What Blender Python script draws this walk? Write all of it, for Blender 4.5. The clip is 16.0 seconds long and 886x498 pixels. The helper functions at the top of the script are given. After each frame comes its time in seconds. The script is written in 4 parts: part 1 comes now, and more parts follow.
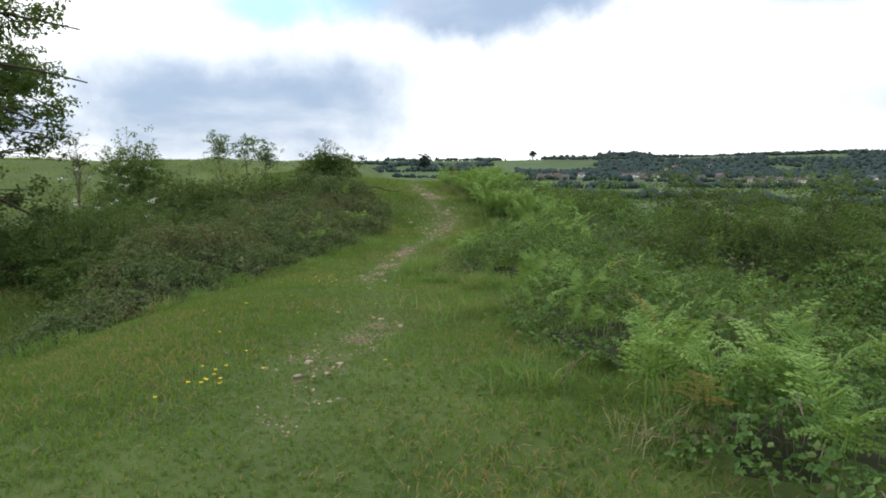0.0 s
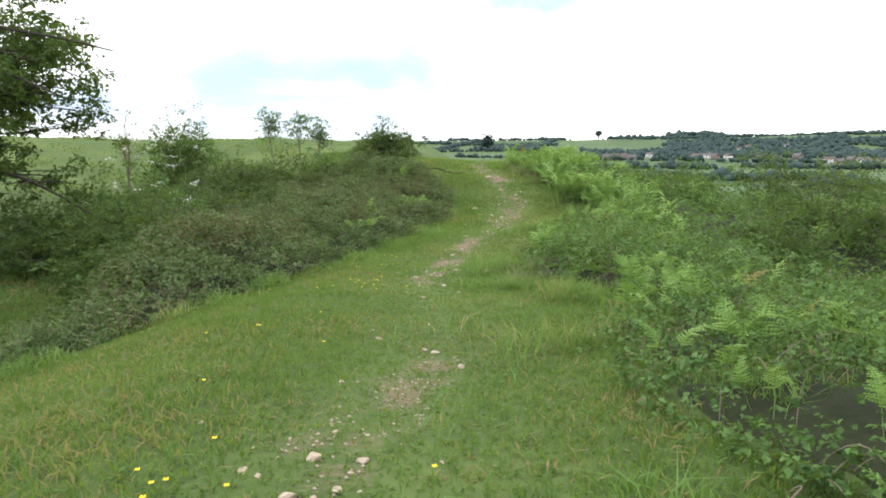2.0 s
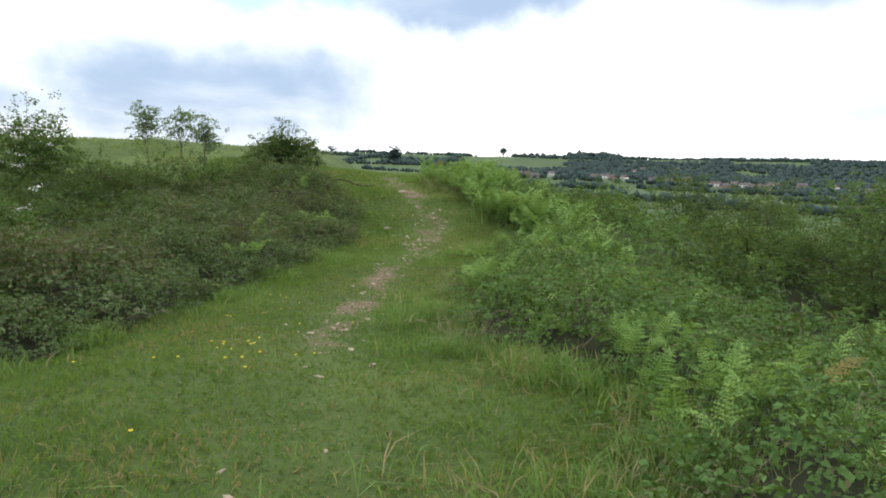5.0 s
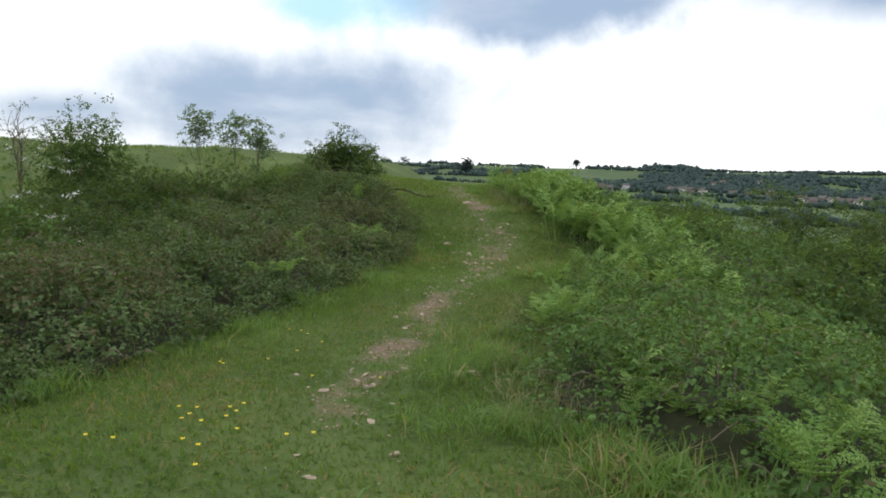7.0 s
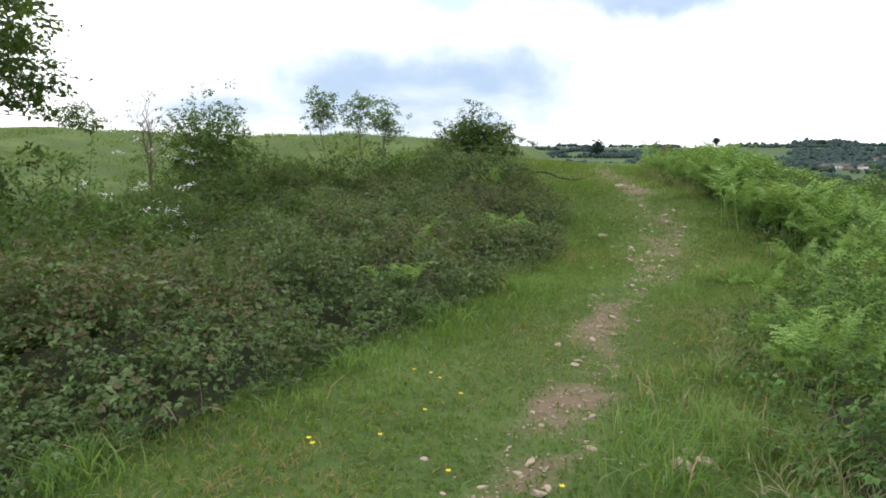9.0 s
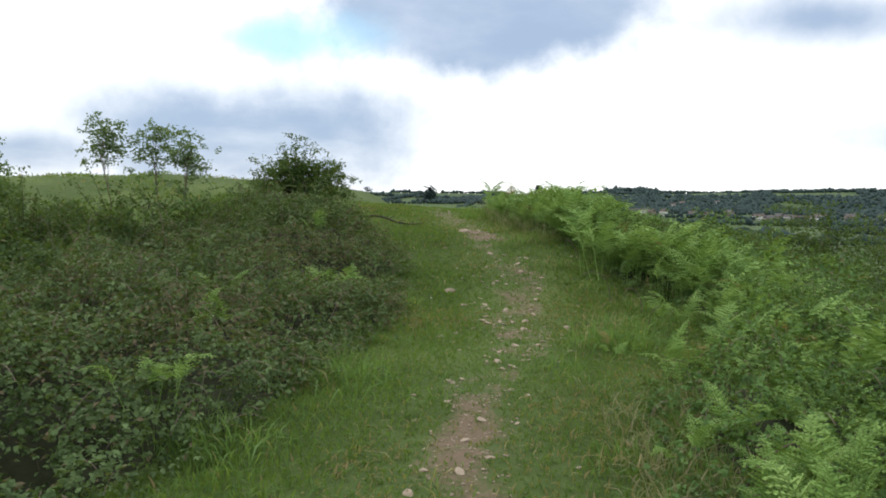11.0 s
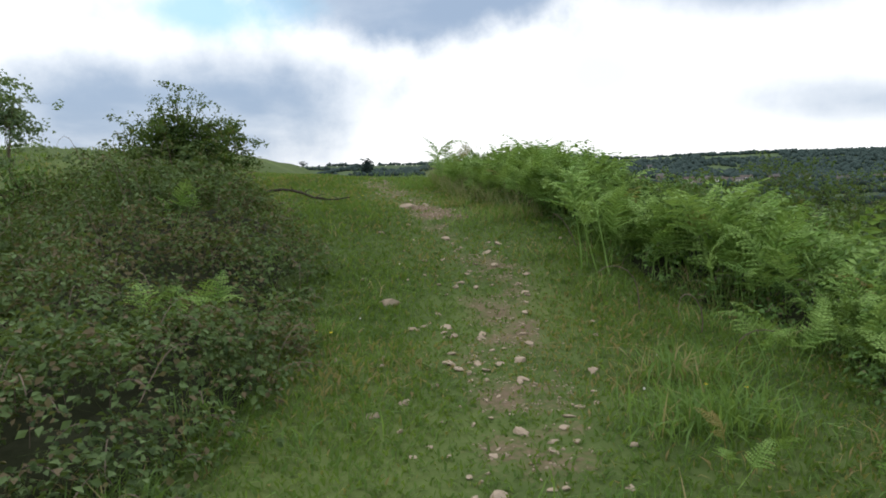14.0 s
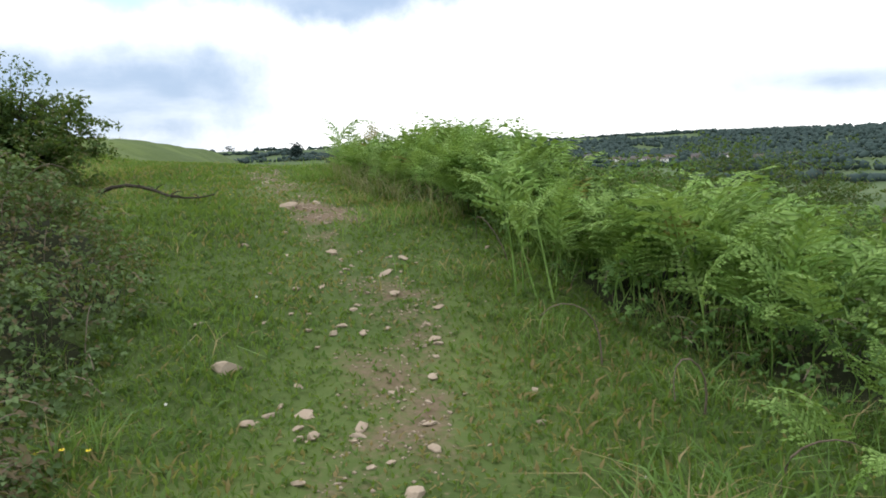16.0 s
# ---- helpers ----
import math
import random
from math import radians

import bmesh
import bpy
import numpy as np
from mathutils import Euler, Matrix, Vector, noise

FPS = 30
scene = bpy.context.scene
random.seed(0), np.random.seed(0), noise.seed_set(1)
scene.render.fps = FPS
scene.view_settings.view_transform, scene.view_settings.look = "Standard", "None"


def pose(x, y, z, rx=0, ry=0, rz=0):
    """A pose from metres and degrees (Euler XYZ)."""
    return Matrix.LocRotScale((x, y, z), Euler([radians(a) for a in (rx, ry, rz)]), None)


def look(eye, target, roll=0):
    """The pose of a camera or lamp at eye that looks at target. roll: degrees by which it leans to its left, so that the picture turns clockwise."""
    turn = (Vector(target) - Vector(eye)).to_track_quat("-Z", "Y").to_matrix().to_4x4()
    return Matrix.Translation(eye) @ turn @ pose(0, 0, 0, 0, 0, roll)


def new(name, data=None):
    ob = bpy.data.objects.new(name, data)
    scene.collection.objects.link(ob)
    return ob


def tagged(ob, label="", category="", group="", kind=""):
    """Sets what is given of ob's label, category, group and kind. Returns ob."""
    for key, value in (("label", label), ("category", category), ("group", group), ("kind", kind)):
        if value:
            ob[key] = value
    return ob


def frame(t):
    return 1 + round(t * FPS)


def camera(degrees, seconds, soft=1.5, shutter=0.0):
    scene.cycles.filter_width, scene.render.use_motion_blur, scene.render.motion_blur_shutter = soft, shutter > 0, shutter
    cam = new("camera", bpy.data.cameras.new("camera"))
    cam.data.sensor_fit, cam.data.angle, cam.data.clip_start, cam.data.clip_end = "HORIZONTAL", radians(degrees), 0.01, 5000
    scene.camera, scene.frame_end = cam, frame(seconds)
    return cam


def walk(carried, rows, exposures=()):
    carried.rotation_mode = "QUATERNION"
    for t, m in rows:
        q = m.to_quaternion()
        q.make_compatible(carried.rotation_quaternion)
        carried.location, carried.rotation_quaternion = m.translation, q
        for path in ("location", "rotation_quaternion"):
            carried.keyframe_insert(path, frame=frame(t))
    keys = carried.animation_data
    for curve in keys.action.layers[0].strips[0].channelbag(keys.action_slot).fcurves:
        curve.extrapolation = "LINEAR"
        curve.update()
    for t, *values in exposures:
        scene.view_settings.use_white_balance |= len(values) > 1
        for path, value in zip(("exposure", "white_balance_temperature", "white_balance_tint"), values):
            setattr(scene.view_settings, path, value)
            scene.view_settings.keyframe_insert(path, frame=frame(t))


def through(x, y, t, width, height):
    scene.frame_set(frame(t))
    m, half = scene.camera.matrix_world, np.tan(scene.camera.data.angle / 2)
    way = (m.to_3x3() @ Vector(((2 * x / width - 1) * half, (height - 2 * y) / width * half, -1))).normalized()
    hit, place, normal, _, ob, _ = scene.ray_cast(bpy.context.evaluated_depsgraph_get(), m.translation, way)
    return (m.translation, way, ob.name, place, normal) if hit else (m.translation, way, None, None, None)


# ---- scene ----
cam = camera(64.8, 16.0, soft=1.8)
PATH = [
    (0, (0.008, -0.264, 1.618), (0.009, 1.722, 1.387), -0.0),
    (0.5, (-0.019, 0.258, 1.551), (0.036, 2.232, 1.233), 0.4),
    (1, (-0.008, 0.846, 1.565), (0.026, 2.81, 1.189), -0.5),
    (1.5, (-0.104, 1.357, 1.611), (-0.101, 3.321, 1.237), 0.7),
    (2, (-0.128, 1.989, 1.602), (-0.304, 3.96, 1.315), -0.0),
    (2.5, (-0.287, 2.463, 1.589), (-0.585, 4.423, 1.323), -0.0),
    (3, (-0.416, 2.987, 1.534), (-0.79, 4.936, 1.285), 0.7),
    (3.5, (-0.507, 3.54, 1.535), (-0.96, 5.472, 1.284), -0.3),
    (4, (-0.594, 4.105, 1.543), (-0.695, 6.084, 1.272), 1.2),
    (6.5, (-0.129, 6.21, 1.474), (0.019, 8.193, 1.263), 2.4),
    (7, (-0.265, 6.873, 1.455), (-0.373, 8.857, 1.233), 2.5),
    (7.5, (-0.514, 7.441, 1.423), (-1.014, 9.366, 1.209), 1.1),
    (8, (-0.668, 8.048, 1.383), (-1.382, 9.901, 1.15), -0.9),
    (8.5, (-0.733, 8.564, 1.357), (-1.399, 10.436, 1.134), -1.0),
    (9, (-0.842, 9.115, 1.341), (-1.311, 11.04, 1.066), 0.8),
    (9.5, (-0.916, 9.724, 1.333), (-1.346, 11.659, 1.072), 0.3),
    (10, (-1.042, 10.34, 1.297), (-1.206, 12.327, 1.142), 0.1),
    (12.5, (-1.087, 13.603, 1.192), (-1.01, 15.597, 1.061), -0.2),
    (13, (-1.01, 14.317, 1.157), (-0.898, 16.31, 1.028), -3.0),
    (13.5, (-1.038, 14.897, 1.106), (-0.956, 16.888, 0.936), -2.3),
    (14, (-1.039, 15.525, 1.122), (-0.879, 17.506, 0.903), -0.8),
    (14.5, (-0.896, 16.141, 1.184), (-0.696, 18.114, 0.924), -1.3),
    (15, (-0.79, 16.74, 1.235), (-0.462, 18.694, 0.96), -0.4),
    (15.5, (-0.583, 17.285, 1.175), (-0.228, 19.238, 0.929), -0.7),
    (16, (-0.388, 17.843, 1.168), (-0.042, 19.794, 0.897), -1.5),
]
EXPOSURES = [(0, 0.08), (0.5, 0.22), (1, 0.6), (1.5, 0.82), (2, 0.85), (2.5, 0.55), (3, 0.42), (3.5, 0.4), (4, 0.5), (6.5, -0.15), (7, -0.05), (7.5, 0.02), (8, 0.12), (8.5, 0.27), (9, 0.38), (9.5, 0.48), (10, 0.27), (12.5, -0.2), (13, -0.43), (13.5, -0.35), (14, -0.12), (14.5, 0.08), (15, 0.2), (15.5, 0.25), (16, 0.28)]
walk(cam, [(t, look(eye, target, roll)) for t, eye, target, roll in PATH], EXPOSURES)

# ---- sky and sun ----
SUN_ELEV, SUN_AZ = 50.0, -50.0


def node(tree, kind, links=(), **values):
    n = tree.nodes.new(kind)
    if "operation" in values:
        n.operation = values["operation"]
    if "interpolation_type" in values:
        n.interpolation_type = values["interpolation_type"]
    if "data_type" in values:
        n.data_type, n.blend_type = values["data_type"], values["blend_type"]
    if "attribute_name" in values:
        n.attribute_name = values["attribute_name"]
    for slot, source in links:
        if hasattr(source, "is_output"):
            tree.links.new(source, n.inputs[slot])
        else:
            n.inputs[slot].default_value = source
    return n


def calc(tree, op, a, b=0.0, c=0.0):
    return node(tree, "ShaderNodeMath", ((0, a), (1, b), (2, c)), operation=op).outputs[0]


def smooth(tree, value, low, high, to_low=0.0, to_high=1.0):
    n = node(tree, "ShaderNodeMapRange", ((0, value), (1, low), (2, high), (3, to_low), (4, to_high)), interpolation_type="SMOOTHSTEP")
    return n.outputs[0]


def blend(tree, fac, a, b, mode="MIX"):
    n = node(tree, "ShaderNodeMix", data_type="RGBA", blend_type=mode)
    for slot, source in ((0, fac), (6, a), (7, b)):
        if hasattr(source, "is_output"):
            tree.links.new(source, n.inputs[slot])
        else:
            n.inputs[slot].default_value = source if slot == 0 else (*source, 1)
    return n.outputs[2]


def make_sky():
    world = bpy.data.worlds.new("sky")
    scene.world = world
    world.use_nodes = True
    t = world.node_tree
    t.nodes.clear()
    way = node(t, "ShaderNodeTexCoord").outputs["Generated"]
    sky = node(t, "ShaderNodeTexSky")
    sky.sky_type, sky.sun_disc, sky.sun_elevation, sky.sun_rotation = "NISHITA", False, radians(SUN_ELEV), radians(SUN_AZ)
    axes = node(t, "ShaderNodeSeparateXYZ", ((0, way),)).outputs
    lift = calc(t, "ADD", calc(t, "MAXIMUM", axes[2], 0.0), 0.22)
    flat = node(t, "ShaderNodeCombineXYZ", ((0, calc(t, "DIVIDE", axes[0], lift)), (1, calc(t, "DIVIDE", axes[1], lift)), (2, 0.0))).outputs[0]
    puffs = node(t, "ShaderNodeTexNoise", (("Vector", flat), ("Scale", 1.3), ("Detail", 7.0), ("Roughness", 0.55))).outputs[0]
    edge = node(t, "ShaderNodeTexNoise", (("Vector", way), ("Scale", 6.0), ("Detail", 6.0), ("Roughness", 0.6))).outputs[0]
    wob = calc(t, "SUBTRACT", edge, 0.5)
    ahead = calc(t, "MAXIMUM", axes[1], 0.05)
    u = calc(t, "DIVIDE", axes[0], ahead)
    v = calc(t, "DIVIDE", axes[2], ahead)

    def bank(cx, cy, rx, ry, rough, soft):
        du = calc(t, "DIVIDE", calc(t, "SUBTRACT", u, cx), rx)
        dv = calc(t, "DIVIDE", calc(t, "SUBTRACT", v, cy), ry)
        d = calc(t, "SQRT", calc(t, "ADD", calc(t, "MULTIPLY", du, du), calc(t, "MULTIPLY", dv, dv)))
        d = calc(t, "ADD", d, calc(t, "MULTIPLY", wob, rough))
        return smooth(t, d, 1.0 - soft, 1.0 + soft, 1.0, 0.0)
    grey = smooth(t, puffs, 0.52, 0.72)
    grey = calc(t, "MULTIPLY", grey, smooth(t, v, 0.2, 0.5))
    for b in ((-0.29, 0.085, 0.27, 0.085, 1.5, 0.55), (0.05, 0.262, 0.23, 0.083, 1.5, 0.32), (0.52, 0.26, 0.15, 0.035, 2.0, 1.0),
              (-0.62, 0.06, 0.18, 0.035, 1.8, 0.9), (0.80, 0.10, 0.2, 0.03, 1.8, 1.0)):
        grey = calc(t, "MAXIMUM", grey, bank(*b))
    blue = calc(t, "MAXIMUM", bank(-0.25, 0.222, 0.13, 0.035, 2.6, 0.7), calc(t, "MULTIPLY", bank(0.31, 0.135, 0.06, 0.03, 2.4, 0.9), 0.35))
    blue = calc(t, "MAXIMUM", blue, calc(t, "MULTIPLY", smooth(t, puffs, 0.46, 0.36), smooth(t, v, 0.3, 0.5)))
    grey = calc(t, "MULTIPLY", grey, smooth(t, puffs, 0.25, 0.6, 0.7, 1.0))
    tone = blend(t, grey, (1.42, 1.44, 1.46), (0.42, 0.545, 0.74))
    tone = blend(t, calc(t, "MULTIPLY", blue, 0.85), tone, (0.52, 0.92, 1.2))
    cloud = node(t, "ShaderNodeBackground", ((0, tone), (1, 1.0)))
    clear = node(t, "ShaderNodeBackground", ((0, sky.outputs[0]), (1, 0.1)))
    mix = node(t, "ShaderNodeMixShader", ((0, 0.9), (1, clear.outputs[0]), (2, cloud.outputs[0])))
    node(t, "ShaderNodeOutputWorld", ((0, mix.outputs[0]),))


make_sky()
sun = new("sun", bpy.data.lights.new("sun", "SUN"))
sun.data.energy, sun.data.angle, sun.data.color = 1.0, radians(14), (1.0, 0.96, 0.9)
a, e = radians(SUN_AZ), radians(SUN_ELEV)
sun.matrix_world = look((0, 0, 60), (-60 * math.sin(a) * math.cos(e), -60 * math.cos(a) * math.cos(e), 60 - 60 * math.sin(e)))


# ---- materials ----
def surface(name, rough=0.8):
    m = bpy.data.materials.new(name)
    m.use_nodes = True
    t = m.node_tree
    b = t.nodes["Principled BSDF"]
    b.inputs["Roughness"].default_value = rough
    b.inputs["Specular IOR Level"].default_value = 0.15
    return m, t, b


def place_noise(t, scale, detail=4.0, rough=0.55):
    where = node(t, "ShaderNodeNewGeometry").outputs["Position"]
    return node(t, "ShaderNodeTexNoise", (("Vector", where), ("Scale", scale), ("Detail", detail), ("Roughness", rough))).outputs[0]


def leaf_material(name, dark, mid, light, odd=None, odd_share=0.0, through=0.35, clump=0.9, rough=0.68, by_thing=False, tuft_scale=4.5):
    """Leaves: colour by leaf and by clump, partly translucent."""
    dark, mid, light = [(c[0] * 0.91, c[1], c[2] * 1.06) for c in (dark, mid, light)]
    m, t, b = surface(name, rough)
    isle = node(t, "ShaderNodeNewGeometry").outputs["Random Per Island"]
    if by_thing:
        isle = calc(t, "FRACT", calc(t, "ADD", isle, node(t, "ShaderNodeObjectInfo").outputs["Random"]))
    big = place_noise(t, clump, 3.0)
    tuft = smooth(t, place_noise(t, tuft_scale, 2.0), 0.36, 0.64)
    isle_tone = calc(t, "ADD", calc(t, "MULTIPLY", isle, 0.55), calc(t, "MULTIPLY", tuft, 0.45))
    col = blend(t, isle_tone, dark, light)
    col = blend(t, smooth(t, big, 0.35, 0.65), col, blend(t, isle_tone, mid, light))
    if odd:
        pick = calc(t, "FRACT", calc(t, "MULTIPLY", isle, 37.7))
        share = smooth(t, place_noise(t, 0.45, 3.0), 0.4, 0.66, 0.15 * odd_share, 1.9 * odd_share)
        col = blend(t, calc(t, "LESS_THAN", pick, share), col, odd)
    t.links.new(col, b.inputs["Base Color"])
    tr = node(t, "ShaderNodeBsdfTranslucent", ((0, blend(t, 0.6, col, (0.30, 0.42, 0.05), "MIX")),))
    mix = node(t, "ShaderNodeMixShader", ((0, through), (1, b.outputs[0]), (2, tr.outputs[0])))
    t.links.new(mix.outputs[0], t.nodes["Material Output"].inputs[0])
    return m


def bark_material(name, dark, light, scale=14.0):
    m, t, b = surface(name, 0.9)
    n = place_noise(t, scale, 6.0, 0.65)
    col = blend(t, n, dark, light)
    t.links.new(col, b.inputs["Base Color"])
    bump = node(t, "ShaderNodeBump", (("Strength", 0.6), ("Distance", 0.02), ("Height", n)))
    t.links.new(bump.outputs[0], b.inputs["Normal"])
    return m


def ground_material():
    m, t, b = surface("turf_and_soil", 0.95)
    where = node(t, "ShaderNodeNewGeometry").outputs["Position"]
    worn = node(t, "ShaderNodeAttribute", attribute_name="worn").outputs["Fac"]
    fine, mid, wide = place_noise(t, 22.0, 6.0, 0.7), place_noise(t, 2.6, 5.0), place_noise(t, 0.35, 4.0)
    turf = blend(t, mid, (0.042, 0.072, 0.02), (0.095, 0.135, 0.038))
    turf = blend(t, smooth(t, wide, 0.45, 0.7), turf, (0.105, 0.145, 0.042))
    turf = blend(t, smooth(t, fine, 0.5, 0.8, 0.0, 0.6), turf, (0.14, 0.155, 0.06))
    soil = blend(t, fine, (0.085, 0.06, 0.038), (0.235, 0.175, 0.12))
    near = blend(t, smooth(t, calc(t, "ADD", worn, calc(t, "MULTIPLY", calc(t, "SUBTRACT", fine, 0.5), 1.3)), 0.25, 0.85), turf, soil)
    cells = node(t, "ShaderNodeTexVoronoi", (("Vector", where), ("Scale", 0.0042), ("Randomness", 1.0)))
    shade = node(t, "ShaderNodeSeparateColor", ((0, cells.outputs["Color"]),)).outputs[0]
    field = blend(t, shade, (0.05, 0.085, 0.036), (0.085, 0.128, 0.055))
    field = blend(t, smooth(t, place_noise(t, 0.03, 5.0), 0.4, 0.7, 0.0, 0.5), field, (0.10, 0.13, 0.05))
    dist = node(t, "ShaderNodeVectorMath", ((0, where),), operation="LENGTH").outputs["Value"]
    col = blend(t, smooth(t, dist, 110.0, 220.0), near, field)
    t.links.new(col, b.inputs["Base Color"])
    bump = node(t, "ShaderNodeBump", (("Strength", 0.5), ("Distance", 0.03), ("Height", fine)))
    t.links.new(bump.outputs[0], b.inputs["Normal"])
    return m


def stone_material():
    m, t, b = surface("limestone", 0.9)
    n, fine = place_noise(t, 9.0, 6.0, 0.65), place_noise(t, 60.0, 4.0, 0.7)
    pick = node(t, "ShaderNodeObjectInfo").outputs["Random"]
    col = blend(t, n, (0.23, 0.175, 0.13), (0.50, 0.41, 0.32))
    col = blend(t, calc(t, "MULTIPLY", pick, 0.4), col, (0.36, 0.28, 0.21))
    col = blend(t, smooth(t, fine, 0.55, 0.8, 0.0, 0.5), col, (0.15, 0.13, 0.08))
    t.links.new(col, b.inputs["Base Color"])
    bump = node(t, "ShaderNodeBump", (("Strength", 0.7), ("Distance", 0.015), ("Height", n)))
    t.links.new(bump.outputs[0], b.inputs["Normal"])
    return m


def plain_material(name, low, high, rough=0.7, scale=6.0):
    m, t, b = surface(name, rough)
    t.links.new(blend(t, place_noise(t, scale, 4.0), low, high), b.inputs["Base Color"])
    return m


TURF, STONE = ground_material(), stone_material()
GRASS = leaf_material("grass_blade", (0.046, 0.093, 0.016), (0.073, 0.128, 0.026), (0.127, 0.193, 0.046), (0.25, 0.185, 0.088), 0.2, 0.4, 0.7, 0.6)
LONG_GRASS = leaf_material("long_grass", (0.08, 0.15, 0.03), (0.12, 0.20, 0.045), (0.19, 0.29, 0.08), (0.36, 0.28, 0.15), 0.22, 0.4, 0.8, 0.5)
BRAMBLE = leaf_material("bramble_leaf", (0.016, 0.033, 0.011), (0.05, 0.085, 0.027), (0.165, 0.22, 0.082), (0.135, 0.105, 0.062), 0.26, 0.2)
SCRUB = leaf_material("scrub_leaf", (0.02, 0.046, 0.013), (0.05, 0.1, 0.026), (0.145, 0.235, 0.062), (0.12, 0.11, 0.055), 0.08, 0.22)
FERN = leaf_material("bracken_frond", (0.105, 0.2, 0.038), (0.185, 0.315, 0.062), (0.38, 0.51, 0.145), (0.30, 0.24, 0.09), 0.012, 0.3, 1.2, 0.6, True)
OAK = leaf_material("oak_leaf", (0.025, 0.05, 0.015), (0.042, 0.075, 0.02), (0.08, 0.12, 0.036), (0.10, 0.10, 0.03), 0.05, 0.25)
HAWTHORN = leaf_material("hawthorn_leaf", (0.022, 0.045, 0.014), (0.04, 0.075, 0.02), (0.085, 0.13, 0.04), (0.14, 0.13, 0.07), 0.08, 0.25)
SAPLING = leaf_material("sapling_leaf", (0.08, 0.12, 0.06), (0.12, 0.17, 0.085), (0.20, 0.25, 0.14), None, 0, 0.3)
# Leaf of the distant trees, with blue distance haze mixed into its base colour.
HAZE_LEAF = leaf_material("far_leaf_haze_tint", (0.038, 0.057, 0.052), (0.044, 0.064, 0.057), (0.054, 0.076, 0.065), None, 0, 0.0, 0.02, 0.9, False, 0.03)
BARK = bark_material("bark", (0.028, 0.024, 0.018), (0.08, 0.068, 0.05))
TWIG = bark_material("grey_twig", (0.10, 0.075, 0.055), (0.24, 0.19, 0.15), 30.0)
STEM = plain_material("green_stem", (0.10, 0.17, 0.04), (0.18, 0.24, 0.07))
STRAW = leaf_material("straw_stalk", (0.17, 0.15, 0.07), (0.26, 0.21, 0.10), (0.40, 0.33, 0.19), (0.12, 0.18, 0.05), 0.25, 0.3)
# Near-black colour that paints the shade inside the thickets.
SHADE_HULL = bark_material("shade_hull_dark", (0.016, 0.022, 0.009), (0.045, 0.05, 0.024), 26.0)
YELLOW = plain_material("buttercup_petal", (0.75, 0.55, 0.02), (0.85, 0.68, 0.04), 0.4)
BLOSSOM = plain_material("white_blossom", (0.62, 0.60, 0.55), (0.8, 0.78, 0.74), 0.8)
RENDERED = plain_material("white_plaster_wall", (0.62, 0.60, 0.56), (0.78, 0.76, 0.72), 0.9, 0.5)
BRICKY = plain_material("brick_wall", (0.19, 0.16, 0.14), (0.27, 0.23, 0.20), 0.9, 0.5)
SLATE = plain_material("slate_roof", (0.09, 0.085, 0.09), (0.16, 0.14, 0.14), 0.8, 0.5)
TILE = plain_material("clay_tile_roof", (0.105, 0.085, 0.078), (0.145, 0.115, 0.105), 0.85, 0.5)
PANE = plain_material("window_glass", (0.02, 0.025, 0.03), (0.04, 0.045, 0.05), 0.1)

# ---- shape of the land ----
rng = np.random.default_rng(7)


def ss(lo, hi, v):
    t = np.clip((np.asarray(v, float) - lo) / (hi - lo), 0, 1)
    return t * t * (3 - 2 * t)


TABLE = np.random.default_rng(3).random((64, 64))


def bumps(x, y, size):
    """Smooth value noise, -1 to 1."""
    x, y = np.asarray(x, float) / size, np.asarray(y, float) / size
    i, j = np.floor(x).astype(int), np.floor(y).astype(int)
    u, v = x - i, y - j
    u, v = u * u * (3 - 2 * u), v * v * (3 - 2 * v)
    a, b, c, d = TABLE[i % 64, j % 64], TABLE[(i + 1) % 64, j % 64], TABLE[i % 64, (j + 1) % 64], TABLE[(i + 1) % 64, (j + 1) % 64]
    return 2 * (a * (1 - u) * (1 - v) + b * u * (1 - v) + c * (1 - u) * v + d * u * v) - 1


SPINE_Y = [-40, -5, 0, 5, 7.5, 12.5, 16, 20, 22, 23.6, 25.7, 28, 31, 35, 45, 70, 120]
SPINE_Z = [.3, .15, .09, .03, -.14, -.36, -.42, -.32, -.2, .1, .5, .78, .98, 1.0, .7, -.8, -5]


